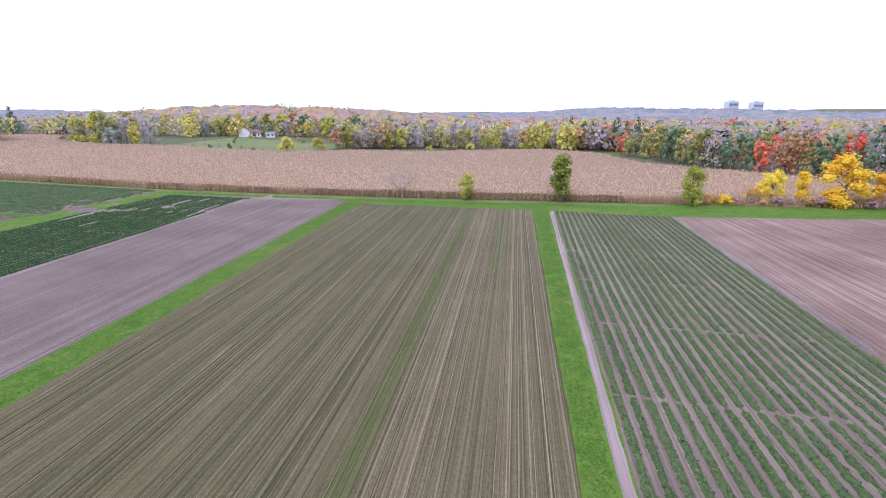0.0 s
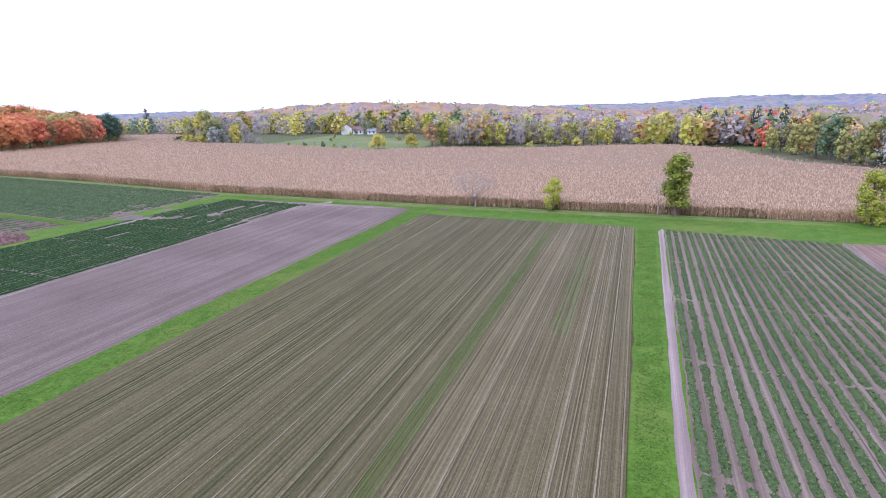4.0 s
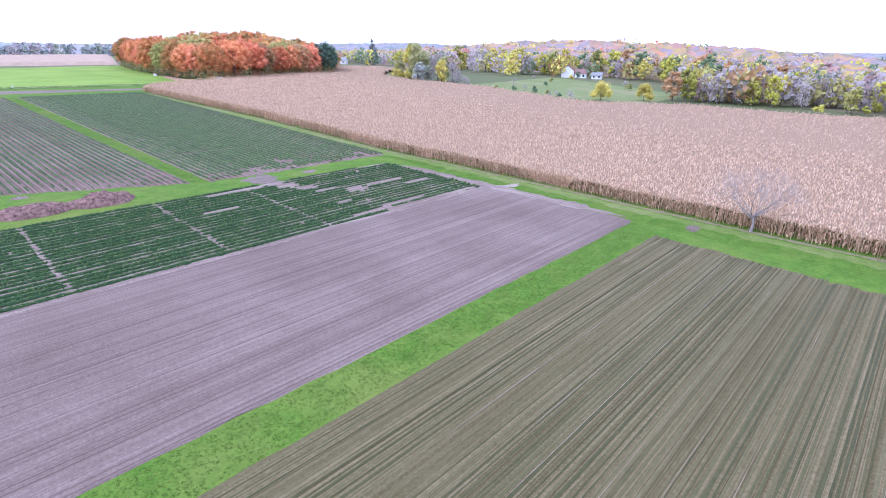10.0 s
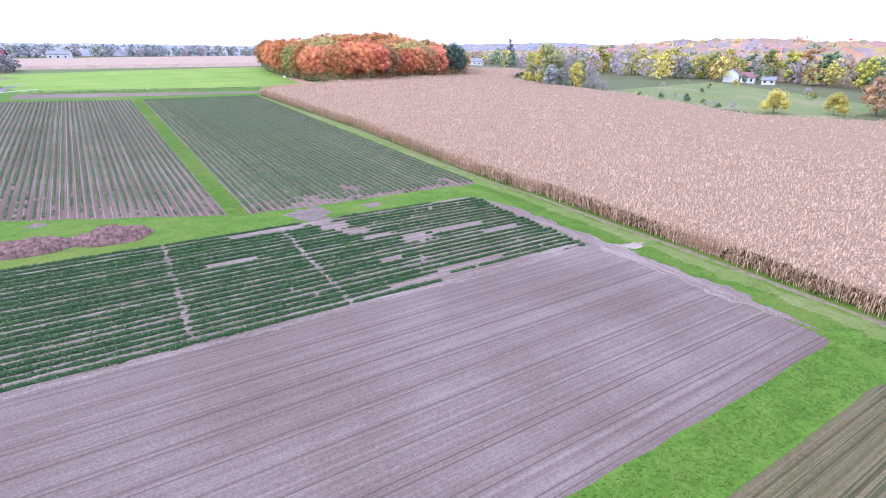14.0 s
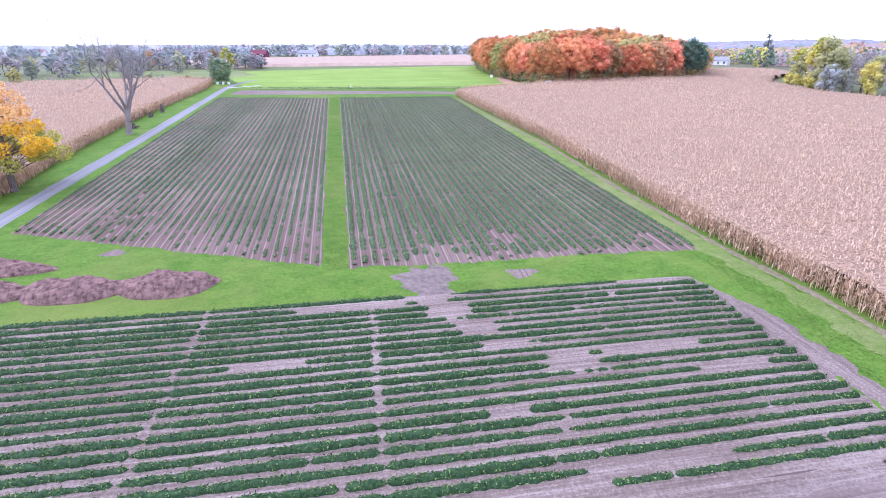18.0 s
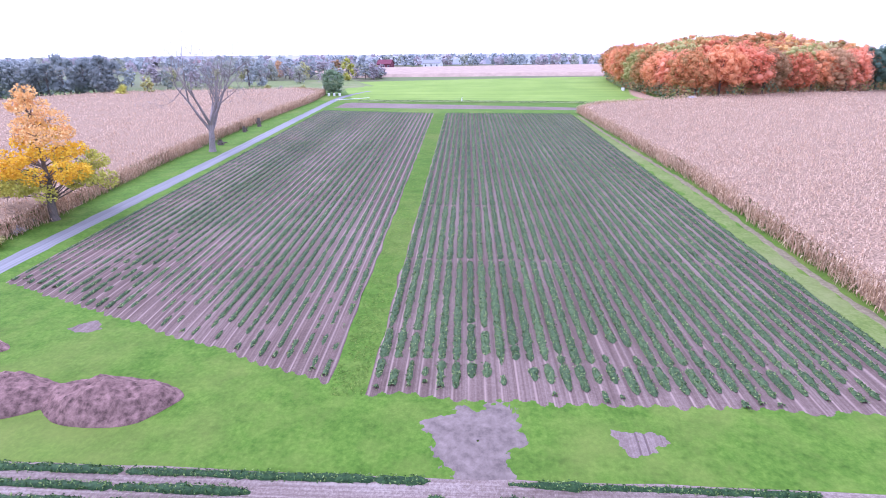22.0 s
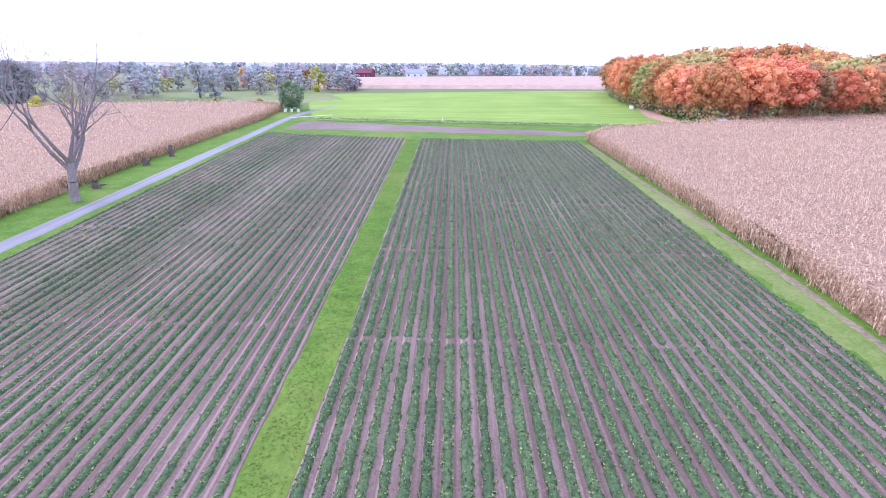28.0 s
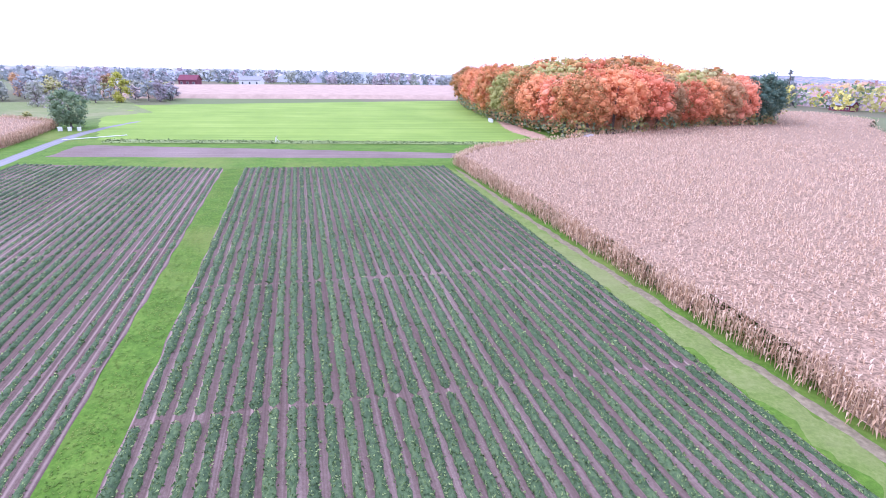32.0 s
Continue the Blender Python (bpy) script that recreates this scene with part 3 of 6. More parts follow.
def worn_patch(x, y, rx, ry, mat, label, seed, lift=0.035):
    """A bare patch with an uneven outline that thins into the grass."""
    n, m = 120, 22
    th, rr = np.meshgrid(np.linspace(0, 2 * math.pi, n, endpoint=False), np.linspace(0.02, 1, m), indexing="ij")
    k = 1 + 0.18 * np.sin(3 * th + seed) + 0.07 * np.sin(7 * th + 2 * seed) + 0.03 * np.sin(13 * th)
    px, py = x + np.cos(th) * rr * rx * k, y + np.sin(th) * rr * ry * k
    z = ground_z(px, py) + lift * (1 - rr ** 2 * 1.35 + 0.55 * fbm(px, py, 0.8, seed) * rr + 0.35 * fbm(px, py, 0.25, seed) * rr)
    z = np.where(rr > 0.99, ground_z(px, py) - 0.06, z)
    i = np.arange(n * m).reshape(n, m)
    j = np.roll(i, -1, 0)
    f = np.stack([i[:, :-1], j[:, :-1], j[:, 1:], i[:, 1:]], -1).reshape(-1, 4)
    me = mesh_from("worn_patch", np.stack([px, py, z], -1).reshape(-1, 3), f, mat, np.stack([px, py], -1).reshape(-1, 2), True)
    if me.polygons[0].normal.z < 0:
        me.flip_normals()
    return tagged(new("worn_patch", me), label, "bare patch", kind="structure")


worn_patch(-88.6, 93.4, 4.2, 2.8, WORN, "worn bare gateway between the fields", 1.0, 0.07)
worn_patch(-89.3, 101.8, 1.1, 1.5, SOIL, "small bare patch in the grass", 2.0)
worn_patch(-62, 122.3, 1.0, 2.6, DRY_TRACK, "pale bare patch on the grass track", 3.0)
worn_patch(-33.5, 121.5, 1.0, 2.0, SOIL, "small bare patch on the grass track", 4.0)
worn_patch(-98.5, 64, 1.0, 1.2, SOIL, "small bare patch near the heaps", 5.0)
worn_patch(-258, 141.5, 22, 3.4, LITTER, "pinkish fallen leaves at the foot of the wood", 6.0, 0.16)
worn_patch(-238, 143.5, 3.0, 7.0, LITTER, "pinkish fallen leaves at the end of the meadow", 7.0, 0.16)


def ribbon(name, line, width, mat, label, lift=0.06, category="road", step=1.5, rough=0.10, taper=0.0):
    """A road along a line of points, crowned in the middle, with uneven sides."""
    pts = [np.array(p, float) for p in line]
    run = []
    for a, b in zip(pts[:-1], pts[1:]):
        k = max(2, int(np.linalg.norm(b - a) / step))
        run += [a + (b - a) * i / k for i in range(k)]
    run = np.array(run + [pts[-1]])
    for _ in range(30):
        run[1:-1] = (run[:-2] + 2 * run[1:-1] + run[2:]) / 4
    t = np.gradient(run, axis=0)
    nrm = np.stack([-t[:, 1], t[:, 0]], -1) / np.linalg.norm(t, axis=1)[:, None]
    s = np.linspace(-1, 1, 7)
    wob = 1 + rough * fbm(run[:, 0], run[:, 1], 2.0, 2.0)
    d = np.concatenate([[0], np.cumsum(np.linalg.norm(np.diff(run, axis=0), axis=1))])
    if taper:
        wob = wob * (1 + 0.5 * rough * fbm(run[:, 0], run[:, 1], 0.7, 4.0)) * np.clip(np.minimum(d, d[-1] - d) / taper, 0.05, 1)
    p = run[:, None] + nrm[:, None] * (s[None, :, None] * (width / 2 * wob)[:, None, None])
    z = ground_z(p[..., 0], p[..., 1]) + lift * (1 - 1.6 * s[None] ** 4)
    uv = np.stack([np.broadcast_to(d[:, None], z.shape), np.broadcast_to(s[None] * width / 2, z.shape)], -1)
    me = mesh_from(name, np.concatenate([p, z[..., None]], -1).reshape(-1, 3), grid_faces(len(run), 7), mat, uv.reshape(-1, 2), True)
    if me.polygons[0].normal.z < 0:
        me.flip_normals()
    return tagged(new(name, me), label, category, kind="structure")


ribbon("road", [(-99, 48.3), (-113, 47.4), (-159, 46.1), (-218, 43.3), (-246, 41.6), (-262, 42.5), (-275, 46)], 2.9, GRAVEL, "narrow grey gravel farm lane beside the field")
ribbon("track_west", [(-218, 118.5), (-222, 122), (-229, 138), (-236, 150)], 1.6, DRY_TRACK, "worn earth track along the corn", category="track")


def cards(centre, size, up=0.6, slim=0.55, seed=1, out=None):
    """Leaf-shaped four-cornered cards, turned at random but partly upwards: verts (n*4, 3) and faces."""
    r = np.random.default_rng(seed)
    n = len(centre)
    nrm = r.normal(size=(n, 3))
    nrm /= np.linalg.norm(nrm, axis=1)[:, None]
    if out is not None:
        nrm = nrm * 0.5 + out * 0.6
    nrm = nrm * (1 - up) + np.array([0, 0, up])
    nrm /= np.linalg.norm(nrm, axis=1)[:, None]
    a = np.cross(nrm, r.normal(size=(n, 3)))
    a /= np.linalg.norm(a, axis=1)[:, None] + 1e-9
    b = np.cross(nrm, a)
    size = np.broadcast_to(np.asarray(size, float), (n,))[:, None] * 0.5
    fold = nrm * size * 0.35
    v = np.stack([centre - a * size, centre + b * size * slim - fold, centre + a * size, centre - b * size * slim - fold], 1)
    return v.reshape(-1, 3), np.arange(n * 4).reshape(n, 4)


def crop_rows(name, corners, count, mat, label, group, step=0.42, leaves=11, wide=0.26, high=0.24, size=0.17, keep=None, trim=0.6, base=0.1, first=0.0, category="crop row", upright=0.4, slim=0.5, core=None):
    """Plant rows: each a low body of foliage that follows the bed, broken where plants are missing, with leaves standing out of it."""
    c = [np.array(q, float) for q in corners]
    made = []
    arch = np.linspace(0, math.pi, 5)
    for k in range(count):
        f = (k + 0.5) / count
        a, b = c[0] + (c[3] - c[0]) * f, c[1] + (c[2] - c[1]) * f
        length = np.linalg.norm(b - a)
        d = (b - a) / length
        r = np.random.default_rng(1000 + 17 * k + len(name))
        s = np.arange(first + trim + r.uniform(0, 1.2), length - trim - r.uniform(0, 0.6), step)
        s = s + r.uniform(-0.1, 0.1, len(s)) * step
        p = a + d * s[:, None]
        chance = np.ones(len(s)) if keep is None else np.clip(keep(p[:, 0], p[:, 1], k), 0, 1)
        live = chance > r.uniform(0, 0.75, len(s))
        live &= np.roll(live, 1) | np.roll(live, -1)
        if live.sum() < 3:
            continue
        vigour = 0.92 + 0.2 * fbm(p[:, 0], p[:, 1], 2.2, k * 0.37) + r.uniform(-0.10, 0.10, len(p))
        vigour = np.where(live, vigour * (0.4 + 0.6 * chance), 0.25)
        across = np.array([-d[1], d[0]])
        # the body: arched sections, one every step
        w = wide * 0.86 * vigour[:, None] * np.cos(arch)[None] * r.uniform(0.82, 1.18, (len(p), 5))
        h = high * 0.80 * vigour[:, None] * np.sin(arch)[None] * r.uniform(0.75, 1.2, (len(p), 5))
        xy = p[:, None, :] + across * w[..., None]
        z = ground_z(xy[..., 0], xy[..., 1]) + base * 0.55 + h
        body = np.concatenate([xy, z[..., None]], -1)
        i = np.arange(len(p) * 5).reshape(len(p), 5)
        both = live[:-1] | live[1:]
        bf = np.stack([i[:-1, :-1], i[1:, :-1], i[1:, 1:], i[:-1, 1:]], -1)[both].reshape(-1, 4)
        # the leaves
        q0, vg = p[live], vigour[live]
        off = r.normal(size=(len(q0), leaves, 3))
        off /= np.linalg.norm(off, axis=2)[..., None]
        off *= r.uniform(0.75, 1.05, (len(q0), leaves, 1))
        q = q0[:, None, :] + across * (off[..., 0:1] * wide) * vg[:, None, None] + d * (off[..., 1:2] * step * 0.75)
        z = ground_z(q[..., 0], q[..., 1]) + base * 0.6 + high * vg[:, None] * (0.25 + 0.75 * np.abs(off[..., 2]))
        cen = np.concatenate([q, z[..., None]], -1).reshape(-1, 3)
        far = cen[:, 0] < -150
        cen = cen[~far | (r.uniform(0, 1, len(cen)) < 0.5)]
        v, fc = cards(cen, r.uniform(0.7, 1.3, len(cen)) * np.where(cen[:, 0] < -150, 1.3, 1.0) * size, upright, slim, k)
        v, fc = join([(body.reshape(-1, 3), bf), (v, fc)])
        # core: darker copy of the leaf material, shade painted on the body
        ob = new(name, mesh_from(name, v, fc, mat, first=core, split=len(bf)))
        made.append(tagged(ob, label, category, group, "stuff"))
    return made


def join(parts):
    vs, fs, n = [], [], 0
    for v, f in parts:
        vs.append(v)
        fs.append(f + n)
        n += len(v)
    return np.concatenate(vs), np.concatenate(fs)


LANES_C = (62.0, 76.4, 88.8)


def keep_c(x, y, k):
    v = np.where(fbm(x, y, 6.0, 2.0) + 0.5 * fbm(x, y, 1.6, 5.0) > 1.15, 0.1, 0.995)
    for lane in LANES_C:
        v = np.where(np.abs(y - lane - 0.02 * (x + 75)) < 0.22, 0.35, v)
    for cx, cy, rx, ry in ((-87, 93.3, 3.0, 2.2), (-83, 94.5, 1.3, 1.6), (-80.2, 96, 1.2, 1.5), (-77.6, 97.7, 0.7, 1.7), (-75, 101.6, 1.0, 2.0), (-76, 107.4, 0.55, 3.5), (-70.7, 95.9, 0.45, 1.1), (-66, 102.5, 0.65, 4.2), (-73.5, 111, 0.55, 2.6), (-84.3, 87.4, 0.45, 5.0), (-77, 81.9, 0.45, 2.3), (-86.6, 113.5, 0.8, 4), (-64.6, 96.5, 0.7, 3.0)):
        inside_patch = ((x - cx) / rx) ** 2 + ((y - cy) / ry) ** 2 + 0.45 * fbm(x, y, 0.7, 9.0 + cx)
        v = np.minimum(v, np.clip((inside_patch - 0.55) * 0.9, 0.03, 1.0))
    v = np.where(y > 97 + 3.0 * fbm(x, y, 2.0, 4.0), v * 0.74, v)
    v = np.where((x > -64.6) & (y > 98), 0.1, v)
    return v


def keep_a(x, y, k):
    front = -92.4 - (84.1 - y) * 0.38
    d = front - x
    v = np.clip(0.40 + d / 40.0, 0.05, 0.97) + 0.22 * fbm(x, y, 7.0, 1.0) + 0.16 * fbm(x, y, 1.7, 2.0)
    v = np.where(d < 1.2 + fbm(x, y, 2.0, 3.0), 0.06, np.maximum(v, 0.26))
    return np.where(np.abs((x + 128 + 0.045 * y) % 21.0) < 0.45, 0.1, v)


def keep_b(x, y, k):
    d = -92.0 - x
    v = np.clip((d - 0.5 - 0.8 * fbm(x, y, 1.5, 6.0)) / 2.5, 0.0, 0.985)
    v = np.where((d < 9) & (fbm(x, y, 2.5, 8.0) > 0.35), 0.45, v)
    return np.where(np.abs((x + 127.5 + 0.03 * y) % 17.0) < 0.45, 0.1, v)


def keep_right(x, y, k):
    return np.where(np.abs((y - 36.0 + 0.05 * x) % 14.5) < 0.45, 0.12, 0.99)


crop_rows("strawberry_row", BLOCK_C, 23, BERRY, "dense dark green strawberry row with bare gaps", "strawberry rows", 0.25, 14, 0.365, 0.37, 0.145, keep_c, upright=0.2, core=BERRY_CORE_SHADE)
crop_rows("crop_row_south", FIELD_A, 33, BERRY_PALE, "thin grey-green plant row on bare soil", "south field rows", 0.40, 10, 0.31, 0.25, 0.16, keep_a, core=PALE_CORE_SHADE)
crop_rows("crop_row_north", FIELD_B, 35, BERRY_PALE, "leafy green plant row on a raised bed", "north field rows", 0.36, 13, 0.37, 0.30, 0.16, keep_b, core=PALE_CORE_SHADE)
crop_rows("crop_row_east", CROP_B, 22, BEAN, "wide low green crop row on brown soil", "east field rows", 0.34, 8, 0.40, 0.20, 0.175, keep_right, base=0.08, first=40, core=BEAN_CORE_SHADE)
crop_rows("cabbage_row", ((-237.5, 50), (-232.5, 136), (-235.0, 136.5), (-241.5, 49)), 4, BERRY_PALE, "blue-green vegetable row before the meadow", "cabbage rows", 0.5, 8, 0.45, 0.3, 0.35)


def drilled(name, corners, spacing, mat, label, lo, hi, chance, wide=0.09, high=0.07, step=1.0, group="drilled rows", span=(0.0, 1.0)):
    """Fine drilled rows between two shares of the field's width: each row a low ridge of foliage or straw."""
    c = [np.array(q, float) for q in corners]
    r = np.random.default_rng(len(name) * 7 + 3)
    width = np.linalg.norm(c[3] - c[0])
    for k in range(int(lo * width / spacing), int(hi * width / spacing)):
        f = (k + 0.5 + r.uniform(-0.2, 0.2)) * spacing / width
        a, b = c[0] + (c[3] - c[0]) * f, c[1] + (c[2] - c[1]) * f
        length = np.linalg.norm(b - a)
        d = (b - a) / length
        across = np.array([-d[1], d[0]])
        s = np.arange(0.5 + length * span[0] + r.uniform(0, 1.5), length * span[1] - 0.4 - r.uniform(0, 0.6), step)
        n = len(s)
        mid = a + d * s[:, None] + across * r.normal(0, 0.006, (n, 1))
        w = wide * r.uniform(0.55, 1.4) * (1 + 0.25 * fbm(mid[:, 0], mid[:, 1], 4.0, k)) * r.uniform(0.92, 1.08, n)
        thin = np.clip((chance * r.uniform(0.85, 1.2) - 0.35 + 0.35 * fbm(mid[:, 0], mid[:, 1], 9.0, k * 0.11)) * 4, 0.12, 1)
        w, h = w * thin, high * thin * r.uniform(0.85, 1.15, n)
        cols = []
        for side, up in ((-1, 0.0), (0, 1.0), (1, 0.0)):
            xy = mid + across * (side * w)[:, None]
            cols.append(np.concatenate([xy, (ground_z(xy[:, 0], xy[:, 1]) + 0.05 + up * h)[:, None]], 1))
        i = np.arange(n * 3).reshape(n, 3)
        fc = np.stack([i[:-1, :-1], i[1:, :-1], i[1:, 1:], i[:-1, 1:]], -1).reshape(-1, 4)
        tagged(new(name, mesh_from(name, np.stack(cols, 1).reshape(-1, 3), fc, mat)), label, "crop row", group, "stuff")


def quads(name, v, mat):
    return mesh_from(name, v.reshape(-1, 3), np.arange(len(v) * 4).reshape(-1, 4), mat)


drilled("drilled_row", CROP_A, 0.34, DRILL, "low olive-green drilled row among fine rows", 0.0, 0.648, 0.95, 0.085)
drilled("thin_row", CROP_A, 0.36, DRILL_THIN, "thin olive row among pale straw lines", 0.684, 1.0, 0.9, 0.06, group="thin rows")
drilled("weed_row", CROP_A, 0.22, WEED, "bright green weedy row in the crop", 0.650, 0.688, 0.62, 0.09, 0.12, group="weedy rows")
drilled("weed_row", CROP_A, 0.3, WEED, "short bright weedy row in the thin crop", 0.825, 0.86, 0.62, 0.09, 0.10, group="weedy rows", span=(0.66, 0.86))
drilled("straw_line", CROP_A, 1.45, STUBBLE, "pale straw lying in a line between rows", 0.60, 1.0, 0.66, 0.022, 0.09, group="straw lines")
drilled("straw_line", CROP_A, 2.6, STUBBLE, "pale straw line in the olive crop", 0.03, 0.56, 0.5, 0.02, 0.09, group="straw lines")


# ---- corn ----
def inside(poly, x, y):
    hit = np.zeros(len(x), bool)
    for (x1, y1), (x2, y2) in zip(poly, poly[1:] + poly[:1]):
        cross = ((y1 > y) != (y2 > y)) & (x < (x2 - x1) * (y - y1) / (y2 - y1 + 1e-12) + x1)
        hit ^= cross
    return hit


def edge_gap(poly, x, y):
    """The distance to the nearest side of a polygon."""
    best = np.full(len(x), 1e9)
    for (x1, y1), (x2, y2) in zip(poly, poly[1:] + poly[:1]):
        dx, dy = x2 - x1, y2 - y1
        t = np.clip(((x - x1) * dx + (y - y1) * dy) / (dx * dx + dy * dy + 1e-9), 0, 1)
        best = np.minimum(best, np.hypot(x - x1 - t * dx, y - y1 - t * dy))
    return best


def corn_heads(p, r, tall, leaves, length, wide):
    """The tops of corn plants: drooping leaf blades round a tassel."""
    n = len(p)
    base = np.concatenate([p, (ground_z(p[:, 0], p[:, 1]) + tall)[:, None]], 1)
    ang = r.uniform(0, 2 * math.pi, (n, leaves))
    out = np.stack([np.cos(ang), np.sin(ang), np.zeros_like(ang)], -1)
    side = np.stack([-np.sin(ang), np.cos(ang), np.zeros_like(ang)], -1)
    ln = length * r.uniform(0.6, 1.25, (n, leaves, 1))
    start = base[:, None] - np.array([0, 0, 1]) * r.uniform(0.0, 0.35, (n, leaves, 1))
    mid = start + out * ln * 0.45 + np.array([0, 0, 1]) * ln * r.uniform(0.0, 0.25, (n, leaves, 1))
    tip = start + out * ln * 0.85 - np.array([0, 0, 1]) * ln * r.uniform(0.0, 0.5, (n, leaves, 1))
    w = side * wide * r.uniform(0.7, 1.3, (n, leaves, 1))
    v = np.stack([start, mid + w, tip, mid - w], 2)
    tas = np.stack([base - [0, 0, 0.2], base + np.stack([np.full(n, 0.07), np.zeros(n), np.full(n, 0.05)], -1), base + np.stack([r.normal(0, 0.07, n), r.normal(0, 0.07, n), np.full(n, 0.2)], -1), base + np.stack([np.full(n, -0.07), np.zeros(n), np.full(n, 0.05)], -1)], 1)
    return np.concatenate([v.reshape(-1, 4, 3), tas], 0)


def corn_stalks(p, r):
    """Whole plants for the field's edge: a stem and leaves from the ground up."""
    n = len(p)
    g = np.concatenate([p, ground_z(p[:, 0], p[:, 1])[:, None]], 1)
    tall = r.uniform(1.6, 2.1, n)
    lean = r.normal(0, 0.08, (n, 2))
    top = g + np.concatenate([lean, tall[:, None]], 1)
    a = r.uniform(0, math.pi, n)
    w = np.stack([np.cos(a), np.sin(a), np.zeros(n)], -1) * 0.028
    stem = np.stack([g - w, g + w, top + w * 0.6, top - w * 0.6], 1)
    k = 6
    ang = r.uniform(0, 2 * math.pi, (n, k))
    out = np.stack([np.cos(ang), np.sin(ang), np.zeros_like(ang)], -1)
    side = np.stack([-np.sin(ang), np.cos(ang), np.zeros_like(ang)], -1)
    f = np.linspace(0.22, 0.95, k)[None, :, None]
    start = g[:, None] + (top - g)[:, None] * f
    ln = r.uniform(0.35, 0.75, (n, k, 1))
    mid = start + out * ln * 0.5 + np.array([0, 0, 1]) * ln * r.uniform(-0.1, 0.35, (n, k, 1))
    tip = start + out * ln * 0.75 - np.array([0, 0, 1]) * ln * r.uniform(0.2, 0.9, (n, k, 1))
    lw = side * r.uniform(0.035, 0.065, (n, k, 1))
    lv = np.stack([start, mid + lw, tip, mid - lw], 2)
    return np.concatenate([stem, lv.reshape(-1, 4, 3)], 0)


def corn_field(poly, label, near, seed, dense=3.0, sparse=0.7, edge_runs=()):
    """near(x, y): how closely a place is seen, 0 to 1. One thing: an added sheet coloured dark for the shade between
    leaves, the leafy tops, and the stalks of its edge.
    """
    r = np.random.default_rng(seed)
    root = tagged(new("corn_field"), label, "corn field", kind="stuff")
    xs, ys = [q[0] for q in poly], [q[1] for q in poly]
    step = 1.6
    gx, gy = np.arange(min(xs) - 2, max(xs) + 2, step), np.arange(min(ys) - 2, max(ys) + 2, step)
    X, Y = np.meshgrid(gx, gy, indexing="ij")
    ins = inside(poly, X.ravel(), Y.ravel()).reshape(X.shape)
    gap = edge_gap(poly, X.ravel(), Y.ravel()).reshape(X.shape)
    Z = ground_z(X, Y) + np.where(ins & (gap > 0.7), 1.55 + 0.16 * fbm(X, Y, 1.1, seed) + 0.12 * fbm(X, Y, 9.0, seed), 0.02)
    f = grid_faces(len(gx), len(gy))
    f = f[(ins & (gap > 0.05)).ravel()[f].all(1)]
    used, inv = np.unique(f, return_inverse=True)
    me = mesh_from("canopy", np.stack([X, Y, Z], -1).reshape(-1, 3)[used], inv.reshape(f.shape), CORN_GAP_SHADE, smooth=True)
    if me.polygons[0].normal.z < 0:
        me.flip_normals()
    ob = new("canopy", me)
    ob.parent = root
    area = (max(xs) - min(xs)) * (max(ys) - min(ys))
    n = int(area * dense)
    p = np.stack([r.uniform(min(xs), max(xs), n), r.uniform(min(ys), max(ys), n)], -1)
    p[:, 1] = np.round(p[:, 1] / 0.76) * 0.76 + r.normal(0, 0.07, n)
    p = p[inside(poly, p[:, 0], p[:, 1])]
    w = near(p[:, 0], p[:, 1])
    p, w = p[(keep := r.uniform(0, 1, len(p)) < (sparse + (dense - sparse) * w) / dense)], w[keep]
    tall = 1.95 + 0.14 * fbm(p[:, 0], p[:, 1], 6.0, seed) + r.normal(0, 0.10, len(p))
    close = w > 0.5
    v = [corn_heads(p[close], r, tall[close], 3, 0.25, 0.052), corn_heads(p[~close], r, tall[~close], 3, 0.40, 0.085)]
    tops = new("leafy_tops", quads("leafy_tops", np.concatenate(v), CORN))
    tops.parent = root
    st = []
    for a, b in edge_runs:
        a, b = np.array(a, float), np.array(b, float)
        length = np.linalg.norm(b - a)
        d = (b - a) / length
        inward = np.array([-d[1], d[0]])
        mid = (a + b) / 2 + inward * 1.5
        if not inside(poly, mid[:1], mid[1:])[0]:
            inward = -inward
        for row in range(4):
            s = np.arange(0, length, 0.24) + r.uniform(-0.05, 0.05)
            q = a + d * s[:, None] + inward * (0.1 + row * 0.42) + r.normal(0, 0.10, (len(s), 2)) + inward * (0.28 * fbm(a[0] + d[0] * s, a[1] + d[1] * s, 1.3, 2.0))[:, None]
            st.append(q)
    if st:
        ob = new("edge_stalks", quads("edge_stalks", corn_stalks(np.concatenate(st), r), CORN_STALK))
        ob.parent = root
    return root


CORN_N = [(84, 127.2), (34, 126.2), (-28, 125.6), (-60, 126.2), (-82, 125.4), (-93, 123.8), (-114, 122.6), (-143, 121.4), (-180, 117.6), (-212, 114.4), (-222, 121), (-231, 138), (-239, 152), (-245, 166), (-258, 197), (-264, 220), (-300, 246), (-332, 266), (-322, 300), (-285, 283), (-262, 256), (-234, 233), (-205, 229), (-186, 234), (-166, 235), (-138, 231), (-117, 228), (-106, 240), (-92, 257), (-70, 262), (-42, 268), (-16, 282), (4, 284), (25, 266), (40, 216), (57, 197), (66, 189), (79, 174), (90, 150)]
CORN_S = [(-100, 43.6), (-121, 42.2), (-150, 39.0), (-180, 37.2), (-238, 36.4), (-262, 33), (-272, 18), (-260, -42), (-244, -58), (-200, -72), (-120, -70), (-96, -20)]


def near_n(x, y):
    return np.clip(1.25 - (y - 116 - np.clip((-x - 100) / 8, 0, 12)) / 62, 0, 1)


def near_s(x, y):
    return np.clip(1.0 - (40 - y) / 45, 0.1, 1) * 0.9


